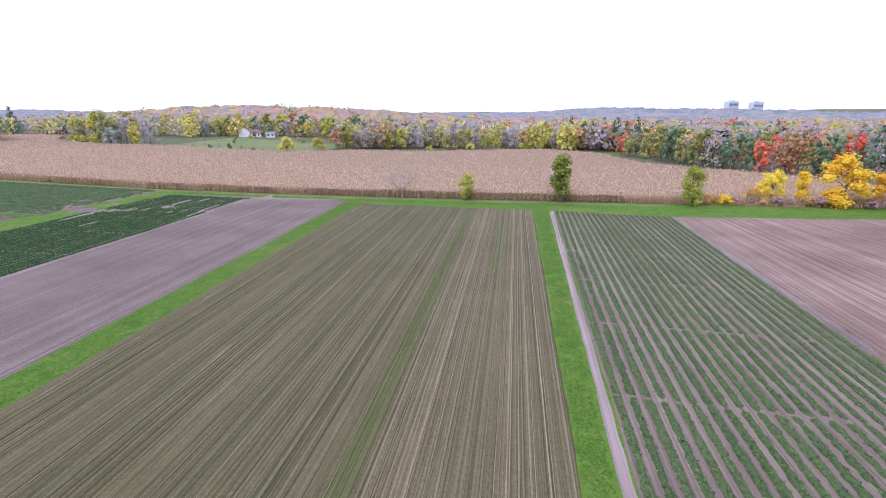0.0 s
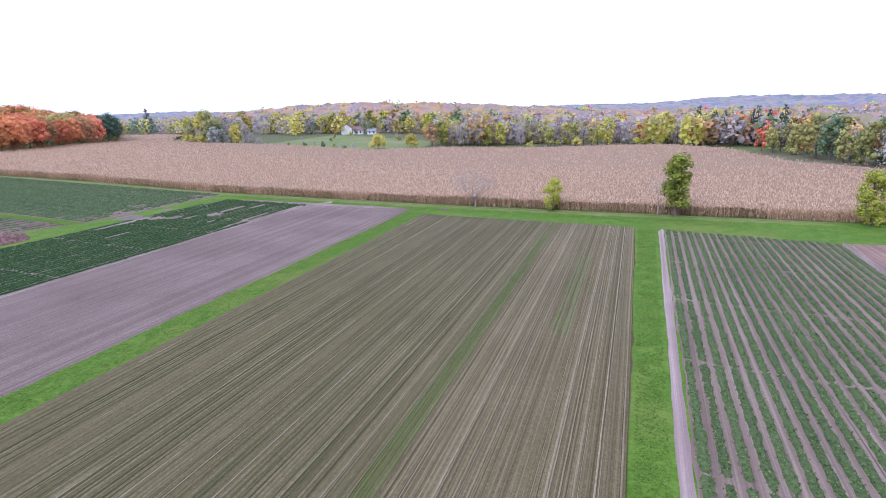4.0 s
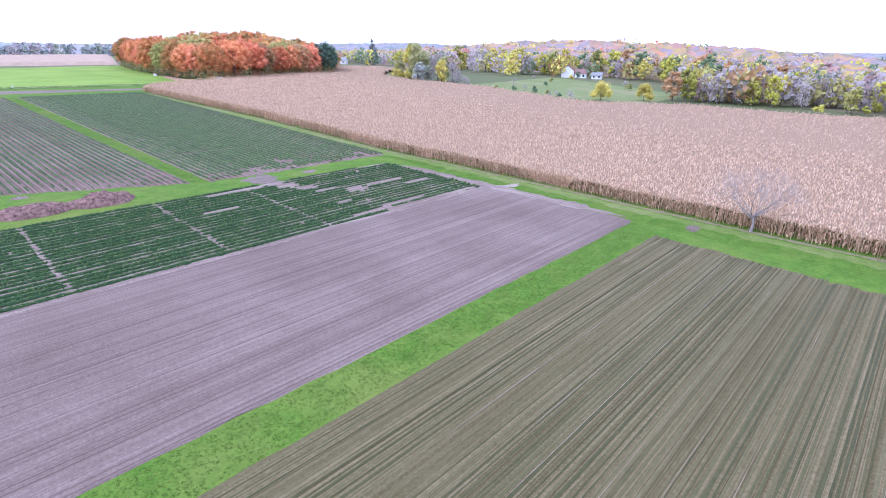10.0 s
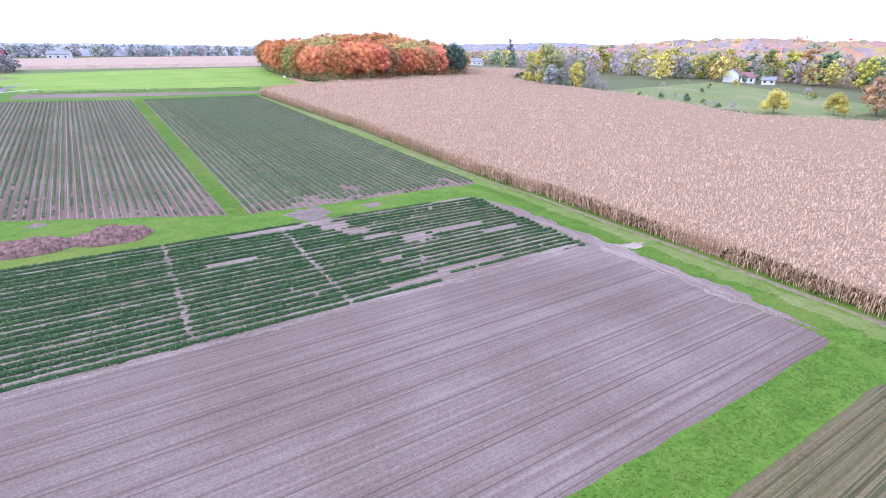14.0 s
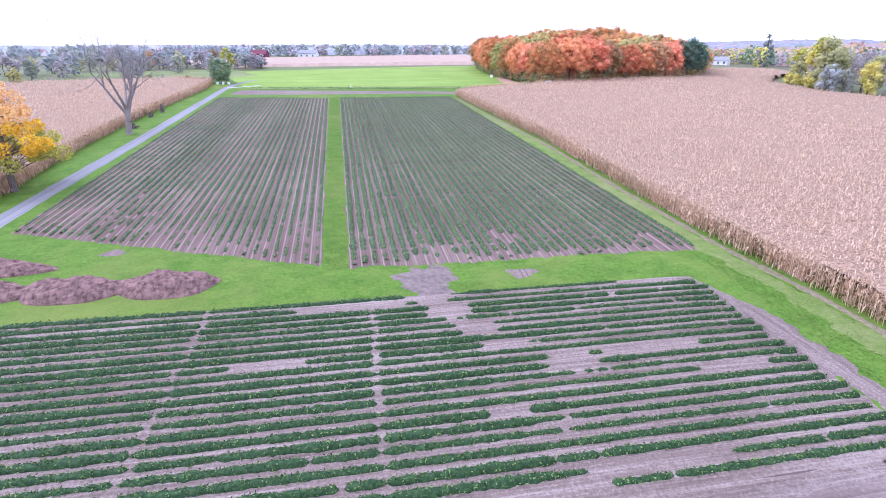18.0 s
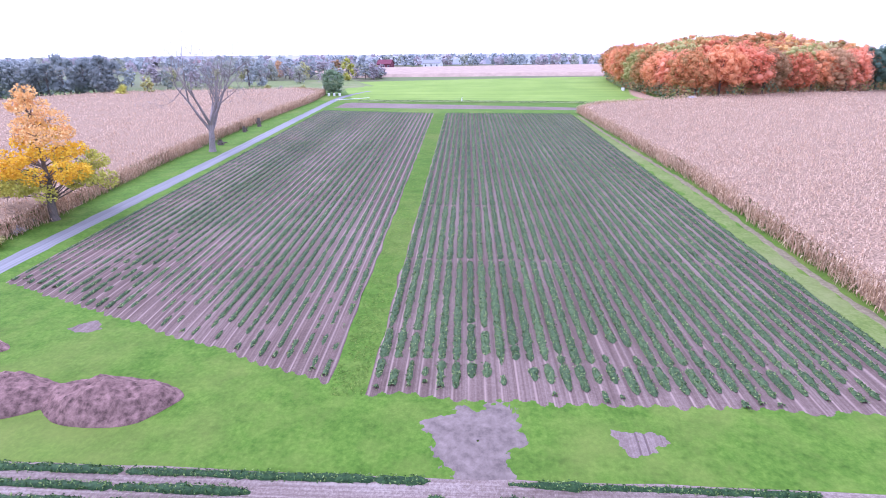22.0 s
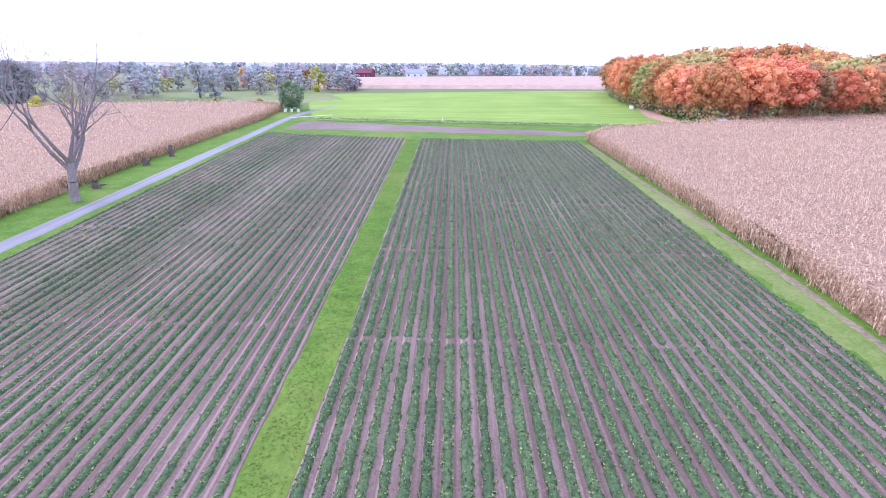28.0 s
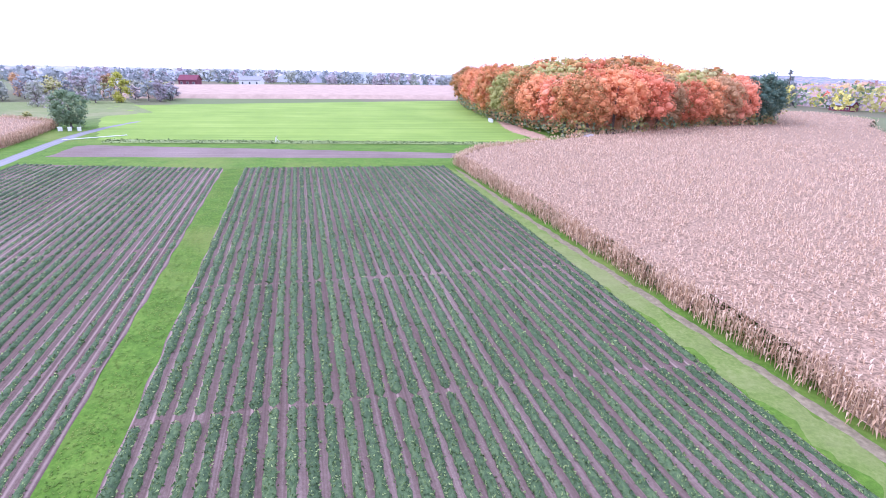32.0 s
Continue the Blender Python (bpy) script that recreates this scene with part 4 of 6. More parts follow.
corn_field(CORN_N, "wide field of dry pale tan corn", near_n, 3, 3.0, 0.36, list(zip(CORN_N[:11], CORN_N[1:12])))
corn_field(CORN_S, "dry tan corn field beyond the lane", near_s, 5, 1.9, 0.40, list(zip(CORN_S[:6], CORN_S[1:7])))
ribbon("verge_dull", [(34, 123.6), (-28, 123.0), (-60, 123.6), (-82, 122.9), (-93, 121.6), (-114, 120.2), (-143, 119.0), (-180, 115.2), (-209, 112.9)], 2.6, GRASS_DULL, "worn dull grass verge beside the corn", 0.035, "verge", 0.6, 0.6, 4.0)
ribbon("corn_margin", [(34, 125.4), (-28, 124.8), (-60, 125.4), (-82, 124.6), (-93, 123.0), (-114, 121.6), (-143, 120.4), (-180, 116.4), (-209, 114.0)], 1.0, TILLED_EDGE, "bare dry earth edge along the corn", 0.03, "field edge", 0.6, 0.5, 4.0)
ribbon("headland", [(-86.5, 115.8), (-83, 117.1), (-65, 118.7), (-41.5, 119.4)], 2.8, SOIL_HEAD, "pale dry headland at the field's end", 0.085, "field edge", 0.5, 0.55, 7.0)
ribbon("dry_edge", [(-60.1, 40), (-61.2, 62), (-64.0, 116)], 1.1, SOIL_HEAD, "pale dry edge beside the strawberry rows", 0.10, "field edge", 0.5, 0.55, 5.0)
ribbon("track_pale", [(36.0, 46), (31.3, 110.8)], 1.7, SOIL_HEAD, "pale dry strip between the crop and bare field", 0.14, "field edge", 0.7, 0.4, 2.0)


# ---- trees ----
def tube(p, q, r0, r1, sides=6):
    p, q = np.array(p, float), np.array(q, float)
    d = (q - p) / (np.linalg.norm(q - p) + 1e-9)
    a = np.cross(d, [0.31, 0.95, 0.13])
    a /= np.linalg.norm(a)
    b = np.cross(d, a)
    t = np.linspace(0, 2 * math.pi, sides, endpoint=False)
    ring = a * np.cos(t)[:, None] + b * np.sin(t)[:, None]
    v = np.concatenate([p + ring * r0, q + ring * r1])
    i = np.arange(sides)
    j = (i + 1) % sides
    return v, np.stack([i, j, j + sides, i + sides], -1)


def limbs(r, base, direction, length, radius, depth, out, tips, spread=0.7, rise=0.25, split=3, bend=0.14):
    """A crooked tapered limb of three pieces, and its branches."""
    p, d = np.array(base, float), np.array(direction, float)
    for k in range(3):
        d = d + r.normal(0, bend, 3) + np.array([0, 0, rise * 0.25])
        d /= np.linalg.norm(d)
        q = p + d * length / 3
        r1 = radius * (1 - 0.22 * (k + 1))
        out.append(tube(p, q, radius * (1 - 0.22 * k), r1, 6 if depth > 1 else 4))
        if depth > 0 and k > 0:
            for _ in range(split - 1 if k == 1 else split):
                e = d + r.normal(0, spread, 3) + np.array([0, 0, rise])
                limbs(r, q, e / np.linalg.norm(e), length * r.uniform(0.5, 0.75), r1 * 0.72, depth - 1, out, tips, spread, rise, split, bend)
        p = q
    tips.append(p)


def crown_lobes(r, kind):
    """Lobes of a crown for a tree 10 m tall: rows of x, y, z and radius."""
    rows = []
    if kind == "cone":
        for z in np.linspace(1.2, 9.4, 13):
            rad = 2.5 * (1 - z / 10.4) + 0.2
            for a in r.uniform(0, 6.28, max(2, int(rad * 3.2))):
                rows.append((math.cos(a) * rad * 0.75, math.sin(a) * rad * 0.75, z + r.uniform(-0.3, 0.3), 0.35 + rad * 0.30))
    elif kind == "column":
        for z in np.linspace(2.3, 9.2, 9):
            rad = 1.7 * math.sin(math.pi * min(1, (z - 0.9) / 9.3)) ** 0.6
            for a in r.uniform(0, 6.28, 3):
                rows.append((math.cos(a) * rad * 0.6, math.sin(a) * rad * 0.6, z, 0.75 + 0.5 * r.uniform()))
    elif kind == "dome":
        for i in range(46):
            z, a = 1 - 2 * (i + 0.5) / 46, 2.39996 * i
            w = math.sqrt(1 - z * z)
            k = r.uniform(0.70, 1.12)
            rows.append((math.cos(a) * w * 3.1 * k, math.sin(a) * w * 3.1 * k, 4.75 + 3.95 * z * k, r.uniform(0.8, 1.5)))
    elif kind == "lump":
        # a broad maple: billows over a wide rounded crown, hollows between them
        for i in range(54):
            z, a = 1 - 1.75 * (i + 0.5) / 54, 2.39996 * i
            w = math.sqrt(max(0.05, 1 - z * z))
            k = r.uniform(0.70, 0.99)
            rows.append((math.cos(a) * w * 3.9 * k, math.sin(a) * w * 3.9 * k, 4.9 + 3.8 * z * k, r.uniform(0.75, 1.30)))
    elif kind == "bush":
        for _ in range(15):
            a, u = r.uniform(0, 6.28), r.uniform(0, 1) ** 0.5
            rows.append((math.cos(a) * 3.6 * u, math.sin(a) * 3.6 * u, 2.2 + 5.4 * (1 - u * u) * r.uniform(0.5, 1), 1.9 + 0.6 * r.uniform()))
    else:
        wide = {"round": 4.1, "broad": 4.7, "tall": 3.0}[kind]
        for _ in range(26):
            a, t = r.uniform(0, 6.28), r.uniform(0, 1)
            z = 0.9 + 8.3 * t
            rad = wide * max(0.15, math.sin(math.pi * (0.12 + 0.80 * t)) ** 0.75)
            u = r.uniform(0.35, 0.86)
            rows.append((math.cos(a) * rad * u, math.sin(a) * rad * u, z, r.uniform(0.95, 1.75)))
    return np.array(rows)


def tree_meshes(seed, kind, leaves, leaf, dense):
    """Trunk with limbs, and crown, of a tree 10 m tall; returned as arrays."""
    r = np.random.default_rng(seed)
    lobes = crown_lobes(r, kind)
    wood, tips = [], []
    thick = 0.16 if kind in ("column", "bush") else 0.24
    top = {"cone": 9.3, "bush": 2.0, "column": 5.0, "dome": 5.5, "lump": 5.0}.get(kind, 4.2)
    p = np.array([0, 0, -0.3])
    for k in range(4):
        q = np.array([r.normal(0, 0.10), r.normal(0, 0.10), top * (k + 1) / 4])
        wood.append(tube(p, q, thick * (1.25 if k == 0 else 1.0) * (1 - 0.14 * k), thick * (1 - 0.14 * (k + 1)), 8))
        p = q
    pick = r.permutation(len(lobes))[:{"dome": 3, "lump": 3, "bush": 5}.get(kind, 6 if leaves < 700 else 11)]
    for i in pick:
        c = lobes[i, :3]
        s = np.array([0, 0, min(top, max(1.2, c[2] * 0.62))])
        m = (s + c) / 2 + r.normal(0, 0.25, 3)
        wood += [tube(s, m, 0.085, 0.055, 5), tube(m, c, 0.055, 0.02, 4)]
    w = lobes[:, 3] ** 2
    n = leaves
    which = r.choice(len(lobes), n, p=w / w.sum())
    d = r.normal(size=(n, 3))
    d /= np.linalg.norm(d, axis=1)[:, None]
    rad = lobes[which, 3] * (r.uniform(0.45, 1.0, n) ** 0.5)
    cen = lobes[which, :3] + d * rad[:, None] * np.array([1, 1, 0.85])
    v, f = cards(cen, r.uniform(0.65, 1.35, n) * leaf, 0.22, 0.75, seed, d)
    return join(wood), (v, f), billows(r, lobes if dense != "inner" else lobes[lobes[:, 2] > 4.6], dense in ("far", "wood", "inner"))


def billows(r, lobes, coarse):
    """The closed mass of foliage behind the outer leaves: one uneven rounded body a lobe."""
    axis = np.array([-1.0, 1.0]) if coarse else np.array([-1.0, 0.0, 1.0])
    m = len(axis)
    grid = np.stack(np.meshgrid(axis, axis, axis, indexing="ij"), -1).reshape(-1, 3)
    ids = np.arange(m ** 3).reshape(m, m, m)
    faces = []
    for ax in range(3):
        for side, flip in ((0, 1), (m - 1, -1)):
            g = np.take(ids, side, axis=ax)
            if (ax == 1) != (flip < 0):
                g = g.T
            faces.append(np.stack([g[:-1, :-1], g[:-1, 1:], g[1:, 1:], g[1:, :-1]], -1).reshape(-1, 4))
    unit = grid / np.maximum(np.linalg.norm(grid, axis=1), 0.1)[:, None]
    turn = np.linalg.qr(r.normal(size=(len(lobes), 3, 3)))[0]
    turn *= np.sign(np.linalg.det(turn))[:, None, None]
    body = np.einsum("kij,nj->kni", turn, unit) * r.uniform(0.75, 1.15, (len(lobes), len(unit), 1)) * (lobes[:, 3] * (0.60 if coarse else 0.52))[:, None, None]
    body = lobes[:, None, :3] + body * np.array([1, 1, 0.85])
    faces = (np.arange(len(lobes))[:, None, None] * len(unit) + np.concatenate(faces)[None]).reshape(-1, 4)
    return body.reshape(-1, 3), faces


SHAPES = {}


def shape(key):
    """Shared meshes by kind, variant and leaf colour."""
    kind, variant, colour, dense = key
    if key not in SHAPES:
        geo = (kind, variant, dense)
        if geo not in SHAPES:
            leaf, count = {"fine": (0.36, 2800), "wood": (0.42, 1150), "far": (0.62, 300), "full": (0.34, 3400), "maple": (0.27, 4600), "inner": (0.36, 640)}[dense]
            SHAPES[geo] = tree_meshes(31 * variant + len(kind) * 7 + len(dense), kind, count, leaf, dense)
        wood, crown, mass = SHAPES[geo]
        if colour != "bare":
            crown = join([mass, crown])
        tr = mesh_from("trunk", *wood, BARK, smooth=True)
        SHAPES[key] = (tr, mesh_from("crown", *crown, LEAVES[colour], smooth=True))
    return SHAPES[key]


def tree(x, y, tall, colour, kind="round", dense="far", label="", name="tree", group="", wide=1.0):
    v = (int(abs(x) * 13 + abs(y) * 7) % 4)
    tr, cr = shape((kind, v, colour, dense))
    root = new(name)
    root.matrix_world = Matrix.LocRotScale((x, y, float(ground_z(x, y))), Euler((0, 0, (x * 1.7 + y * 2.3) % 6.28)), (tall / 10 * wide, tall / 10 * wide, tall / 10))
    for n, me in (("trunk", tr), ("crown", cr)):
        ob = new(n, me)
        ob.parent = root
    return tagged(root, label, "bush" if name == "bush" else "tree", group)


def bare_tree(x, y, tall, label, twigs=0, name="bare_tree", mat=BARK_GREY, seed=1, depth=3, spread=0.6, thick=0.03, rise=0.3, split=3, fork=0.35, flare=(0.25, 0.9), reach=(0.30, 0.52), bend=0.14, stout=0.42, count=5, low=0.8):
    r = np.random.default_rng(seed)
    out, tips = [], []
    top = np.array([r.normal(0, 0.02), r.normal(0, 0.02), fork]) * tall
    mid = top * 0.5 + np.array([r.normal(0, 0.012), r.normal(0, 0.012), 0]) * tall
    trunk = join([tube((0, 0, -0.3), (0, 0, tall * 0.03), thick * tall * 1.45, thick * tall * 1.05, 10), tube((0, 0, tall * 0.03), mid, thick * tall * 1.05, thick * tall * 0.9, 10), tube(mid, top, thick * tall * 0.9, thick * tall * 0.75, 10)])
    for k in range(count):
        a = 2 * math.pi * (k + r.uniform(-0.3, 0.3)) / count
        e = np.array([math.cos(a) * r.uniform(*flare), math.sin(a) * r.uniform(*flare), r.uniform(0.6, 1.2)])
        limbs(r, top * r.uniform(low, 1.0), e / np.linalg.norm(e), tall * r.uniform(*reach), thick * tall * stout, depth - 1, out, tips, spread, rise, split, bend)
    root = new(name)
    root.matrix_world = pose(x, y, float(ground_z(x, y)))
    for n, m in (("trunk", trunk), ("limb_frame", join(out))):
        ob = new(n, mesh_from(n, *m, mat, smooth=True))
        ob.parent = root
    if twigs:
        t = np.array(tips)
        cen = (t[:, None] + r.normal(size=(len(t), twigs, 3)) * tall * 0.045).reshape(-1, 3)
        ob = tagged(new("twig_haze", mesh_from("twig_haze", *cards(cen, r.uniform(0.5, 1.3, len(cen)) * tall * 0.06, 0.0, 0.06, seed), LEAVES["bare"])), kind="stuff")
        ob.parent = root
    return tagged(root, label, "tree")


# the row of trees before the corn
bare_tree(-28.3, 125.0, 7.6, "small leafless grey tree at the corn edge", 9, seed=4, depth=3, thick=0.024, spread=0.9, split=3, rise=0.15, fork=0.25, flare=(0.6, 1.3), reach=(0.36, 0.52), count=8)
tree(-12.3, 124.8, 6.4, "leafy", "round", "fine", "small rounded tree with yellow-green leaves", wide=0.85)
tree(9.6, 125.0, 11.0, "leafy", "column", "fine", "slender tree with yellow-green autumn leaves", wide=1.25)
bare_tree(6.7, 124.8, 6.8, "thin leafless sapling beside the slender tree", 4, seed=9, depth=3, thick=0.012, spread=0.35, rise=0.6)
tree(37.8, 124.2, 8.8, "leafy", "tall", "fine", "green-yellow young tree at the corn edge")
for x, y, h, c, k in ((41.5, 127.5, 3.6, "amber", "bush"), (45.0, 127.4, 3.6, "gold", "bush"), (51.0, 128.4, 4.6, "amber", "bush"), (55.0, 129.0, 7.6, "gold", "round"), (61.2, 129.2, 7.6, "gold", "column"), (68.5, 127.6, 11.5, "gold", "tall"), (77.5, 128.6, 8.6, "gold", "round"), (86, 129, 7.5, "gold", "round")):
    tree(x, y, h, c, k, "fine", "golden autumn tree in the hedge line" if k != "bush" else "low bush with dull yellow leaves", "bush" if k == "bush" else "tree", "hedge line", wide=1.15 if h < 9 else 1.35)
for k in range(16):
    tree(47 + 2.9 * k + 0.8 * math.sin(k * 3.1), 127.0 + 0.5 * math.sin(k * 1.9), 2.7 + 0.5 * math.sin(k * 2.3), ("plum", "bare", "amber")[k % 3], "bush", "far", "low purple-brown autumn shrub in the hedge", "bush", "hedge shrubs", wide=1.0)
# beside the lane
bare_tree(-161.0, 42.1, 16.5, "large dead grey tree with broken limbs", name="dead_tree", twigs=1, seed=12, depth=4, thick=0.034, spread=0.62, rise=0.30, split=3, fork=0.30, flare=(0.30, 0.78), reach=(0.36, 0.58), bend=0.20, stout=0.55, count=7, low=0.62)
tree(-261.0, 36.2, 9.6, "green", "dome", "full", "dark green round tree at the lane's end", wide=1.05)
tree(-266.0, 31.4, 7.6, "bare", "round", "far", "small leafless purple-grey tree")

# the orange wood
WOOD = [(-239, 149), (-262, 144), (-283, 141), (-330, 144), (-352, 147), (-372, 190), (-368, 250), (-320, 252), (-290, 238), (-263, 220), (-258, 197), (-245, 166)]
wr = np.random.default_rng(21)
spots, inner = [], []
for a, b in zip(WOOD, WOOD[1:] + WOOD[:1]):
    n = max(1, round(math.dist(a, b) / 9.0))
    for k in range(n):
        f = (k + wr.uniform(0.3, 0.7)) / n
        spots.append((a[0] + (b[0] - a[0]) * f, a[1] + (b[1] - a[1]) * f))
for gx0 in np.arange(-368, -236, 9.0):
    for gy0 in np.arange(142, 250, 9.0):
        q = (gx0 + wr.uniform(-3, 3), gy0 + wr.uniform(-3, 3))
        gap = edge_gap(WOOD, np.array([q[0]]), np.array([q[1]]))[0]
        if inside(WOOD, np.array([q[0]]), np.array([q[1]]))[0] and gap > 5:
            inner.append((*q, gap))
MIX = ["rust", "orange", "olive", "rust", "orange", "brown", "orange", "rust", "amber", "orange", "sallow", "olive"]
FRONT = ["orange", "rust", "orange", "rust", "olive", "orange", "rust", "rust", "orange", "rust", "brown", "orange"]
EAST = ["orange", "orange", "rust", "brown", "orange", "rust", "orange", "brown", "rust", "teal", "teal"]
back = [q for q in spots if q[1] > 225 or q[0] < -356]
LOOKS = {"orange": "orange autumn maple with olive inner leaves", "rust": "red-orange autumn maple at the wood", "amber": "amber autumn maple at the wood", "olive": "olive-yellow autumn tree at the wood", "brown": "brown-orange autumn tree at the wood", "teal": "dark blue-green tree at the wood's end"}
for x, y in spots:
    if (x, y) in back:
        continue
    if y < 149.5:
        c = FRONT[min(11, int((-239 - x) / 9.6))]
        inward = (0.0, 3.5)
    else:
        c = EAST[min(10, max(0, int((y - 150) / 7.0)))]
        inward = (-3.5, 0.5)
    tree(x + inward[0] + wr.uniform(-1, 1), y + inward[1] + wr.uniform(-1, 1), wr.uniform(14.2, 18.2), c, "lump", "maple", LOOKS[c], group="orange wood", wide=wr.uniform(0.88, 1.12))


def grove(rows, kind, dense, label):
    """Many crowns too close together to count, one mesh a colour: rows of x, y, height, colour, width."""
    by = {}
    for i, (x, y, tall, c, wide) in enumerate(rows):
        shape((kind, i % 4, c, dense))
        v, f = SHAPES[(kind, i % 4, dense)][1] if c == "bare" else join(SHAPES[(kind, i % 4, dense)][:0:-1])
        t = x * 1.7 + y * 2.3
        turn = np.array([[math.cos(t), -math.sin(t), 0], [math.sin(t), math.cos(t), 0], [0, 0, 1]])
        by.setdefault(c, []).append(((v @ turn.T) * np.array([wide, wide, 1]) * tall / 10 + np.array([x, y, float(ground_z(x, y))]), f))
    for c, parts in by.items():
        word = c.replace("lime", "yellow-green").replace("bare", "leafless grey").replace("rust", "rust-red")
        tagged(new("grove", mesh_from("grove", *join(parts), LEAVES[c])), label % word, "woods", kind="stuff")


grove([(x, y, 15.4 + 7.0 * min(1.0, gap / 42) + wr.uniform(-1.3, 1.3), MIX[int(wr.integers(0, len(MIX)))], wr.uniform(0.9, 1.15)) for x, y, gap in inner] + [(x, y, wr.uniform(13, 16), MIX[int(wr.integers(0, len(MIX)))], 1.0) for x, y in back], "lump", "inner", "%s autumn crowns inside the wood")

# belts of trees behind the corn
br = np.random.default_rng(5)


def belt(points, per, depth, colours, tall, group, kinds=("round", "tall", "broad"), dense="far", wide=0.8):
    for a, b in zip(points[:-1], points[1:]):
        n = max(1, int(math.dist(a, b) / per))
        for k in range(n):
            f = (k + br.uniform(0, 1)) / n
            back = br.uniform(0, 1) ** 1.3 * depth
            dx, dy = b[0] - a[0], b[1] - a[1]
            ln = math.hypot(dx, dy)
            x, y = a[0] + dx * f - dy / ln * back, a[1] + dy * f + dx / ln * back
            c = colours[int(br.integers(0, len(colours)))]
            tree(x, y, br.uniform(*tall), c, "cone" if c == "pine" and "broad" in kinds else kinds[int(br.integers(0, len(kinds)))], dense,
                 {"bare": "leafless purple-grey tree in the far belt", "pine": "dark conifer in the far belt"}.get(c, c.replace("lime", "yellow-green") + " autumn tree in the far belt"), group=group, wide=wide)


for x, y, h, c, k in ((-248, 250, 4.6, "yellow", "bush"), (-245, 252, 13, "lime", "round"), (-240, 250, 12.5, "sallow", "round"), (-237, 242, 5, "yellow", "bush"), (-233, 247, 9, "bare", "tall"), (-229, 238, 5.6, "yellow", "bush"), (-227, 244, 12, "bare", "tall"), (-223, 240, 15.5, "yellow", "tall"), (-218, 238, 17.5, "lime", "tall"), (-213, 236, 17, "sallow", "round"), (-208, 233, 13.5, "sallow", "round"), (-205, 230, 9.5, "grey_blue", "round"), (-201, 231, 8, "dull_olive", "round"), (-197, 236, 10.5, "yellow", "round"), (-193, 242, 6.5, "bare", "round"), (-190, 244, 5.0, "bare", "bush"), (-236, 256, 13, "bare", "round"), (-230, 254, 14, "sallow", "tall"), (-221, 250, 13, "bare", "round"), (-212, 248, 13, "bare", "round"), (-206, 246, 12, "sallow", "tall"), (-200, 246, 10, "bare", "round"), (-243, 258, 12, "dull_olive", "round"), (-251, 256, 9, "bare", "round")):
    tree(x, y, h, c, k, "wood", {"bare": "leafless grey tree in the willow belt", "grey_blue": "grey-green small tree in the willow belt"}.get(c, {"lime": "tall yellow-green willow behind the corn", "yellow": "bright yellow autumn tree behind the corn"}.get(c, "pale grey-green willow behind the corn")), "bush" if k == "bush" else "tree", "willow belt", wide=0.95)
belt([(30, 288), (-10, 294), (-34, 293), (-75, 285), (-103, 274), (-112, 292)], 2.4, -30, ["bare", "bare", "lime", "bare", "bare", "olive", "yellow", "plum"], (9, 14), "north belt")
belt([(46, 282), (30, 300), (14, 306)], 3.0, -10, ["spruce", "spruce", "spruce"], (14, 18), "conifer group", ("cone",))
belt([(122, 172), (84, 187), (60, 209), (44, 245), (34, 268)], 2.5, -24, ["green", "olive", "brown", "olive", "green", "bare", "amber", "red"], (10, 15), "east belt")
tree(-121, 246, 8.6, "yellow", "bush", "fine", "round yellow autumn bush behind the corn", "bush")
tree(-112, 262, 8.0, "yellow", "bush", "fine", "round yellow autumn bush behind the corn", "bush")
for x, y, h, c in ((-38, 291, 6.0, "yellow"), (-58, 281, 4.5, "lime"), (-46, 288, 4.0, "lime"), (-10, 290, 5.5, "lime"), (-150, 243, 2.5, "green"), (-140, 240, 2.4, "bare"), (-134, 238, 2.6, "green")):
    tree(x, y, h, c, "bush", "far", "rounded bush at the back of the corn", "bush", "field bushes")
tree(-106, 274, 11.5, "brown", "round", "wood", "russet-brown tree behind the corn", wide=1.05)
tree(50, 238, 14.5, "olive", "broad", "wood", "large dull olive tree behind the corn", wide=1.0)
tree(64, 222, 13.5, "green", "broad", "wood", "large dark green tree behind the corn")
tree(83, 211, 12.0, "red", "round", "wood", "bright red maple behind the corn")
tree(98, 201, 10.5, "red", "round", "wood", "bright red maple behind the corn")
tree(-24, 296, 7.0, "yellow", "round", "far", "small yellow tree behind the corn")
tree(-2, 300, 9.5, "gold", "round", "far", "rounded golden tree behind the corn")
tree(-420, 366, 22, "pine", "cone", "fine", "tall dark spruce beyond the corn", wide=1.1)
belt([(-238, -84), (-250, -62), (-258, -42)], 2.2, 20, ["pine"], (10.5, 15), "pine stand", ("dome", "tall"), "wood", 0.95)
tree(-251, -36, 5.5, "lime", "bush", "wood", "yellow-green willow bush beside the pines", "bush", wide=1.1)
tree(-256, -30, 7.0, "olive", "round", "far", "dull olive tree beside the pines")
for k in range(12):
    tree(-262 - 1.5 * k, -27 + 4.2 * k, 2.6 + 0.8 * math.sin(k * 1.7), ("bare", "bare", "olive")[k % 3], "bush", "far", "low grey-purple scrub behind the corn", "bush", "western scrub", wide=1.4)
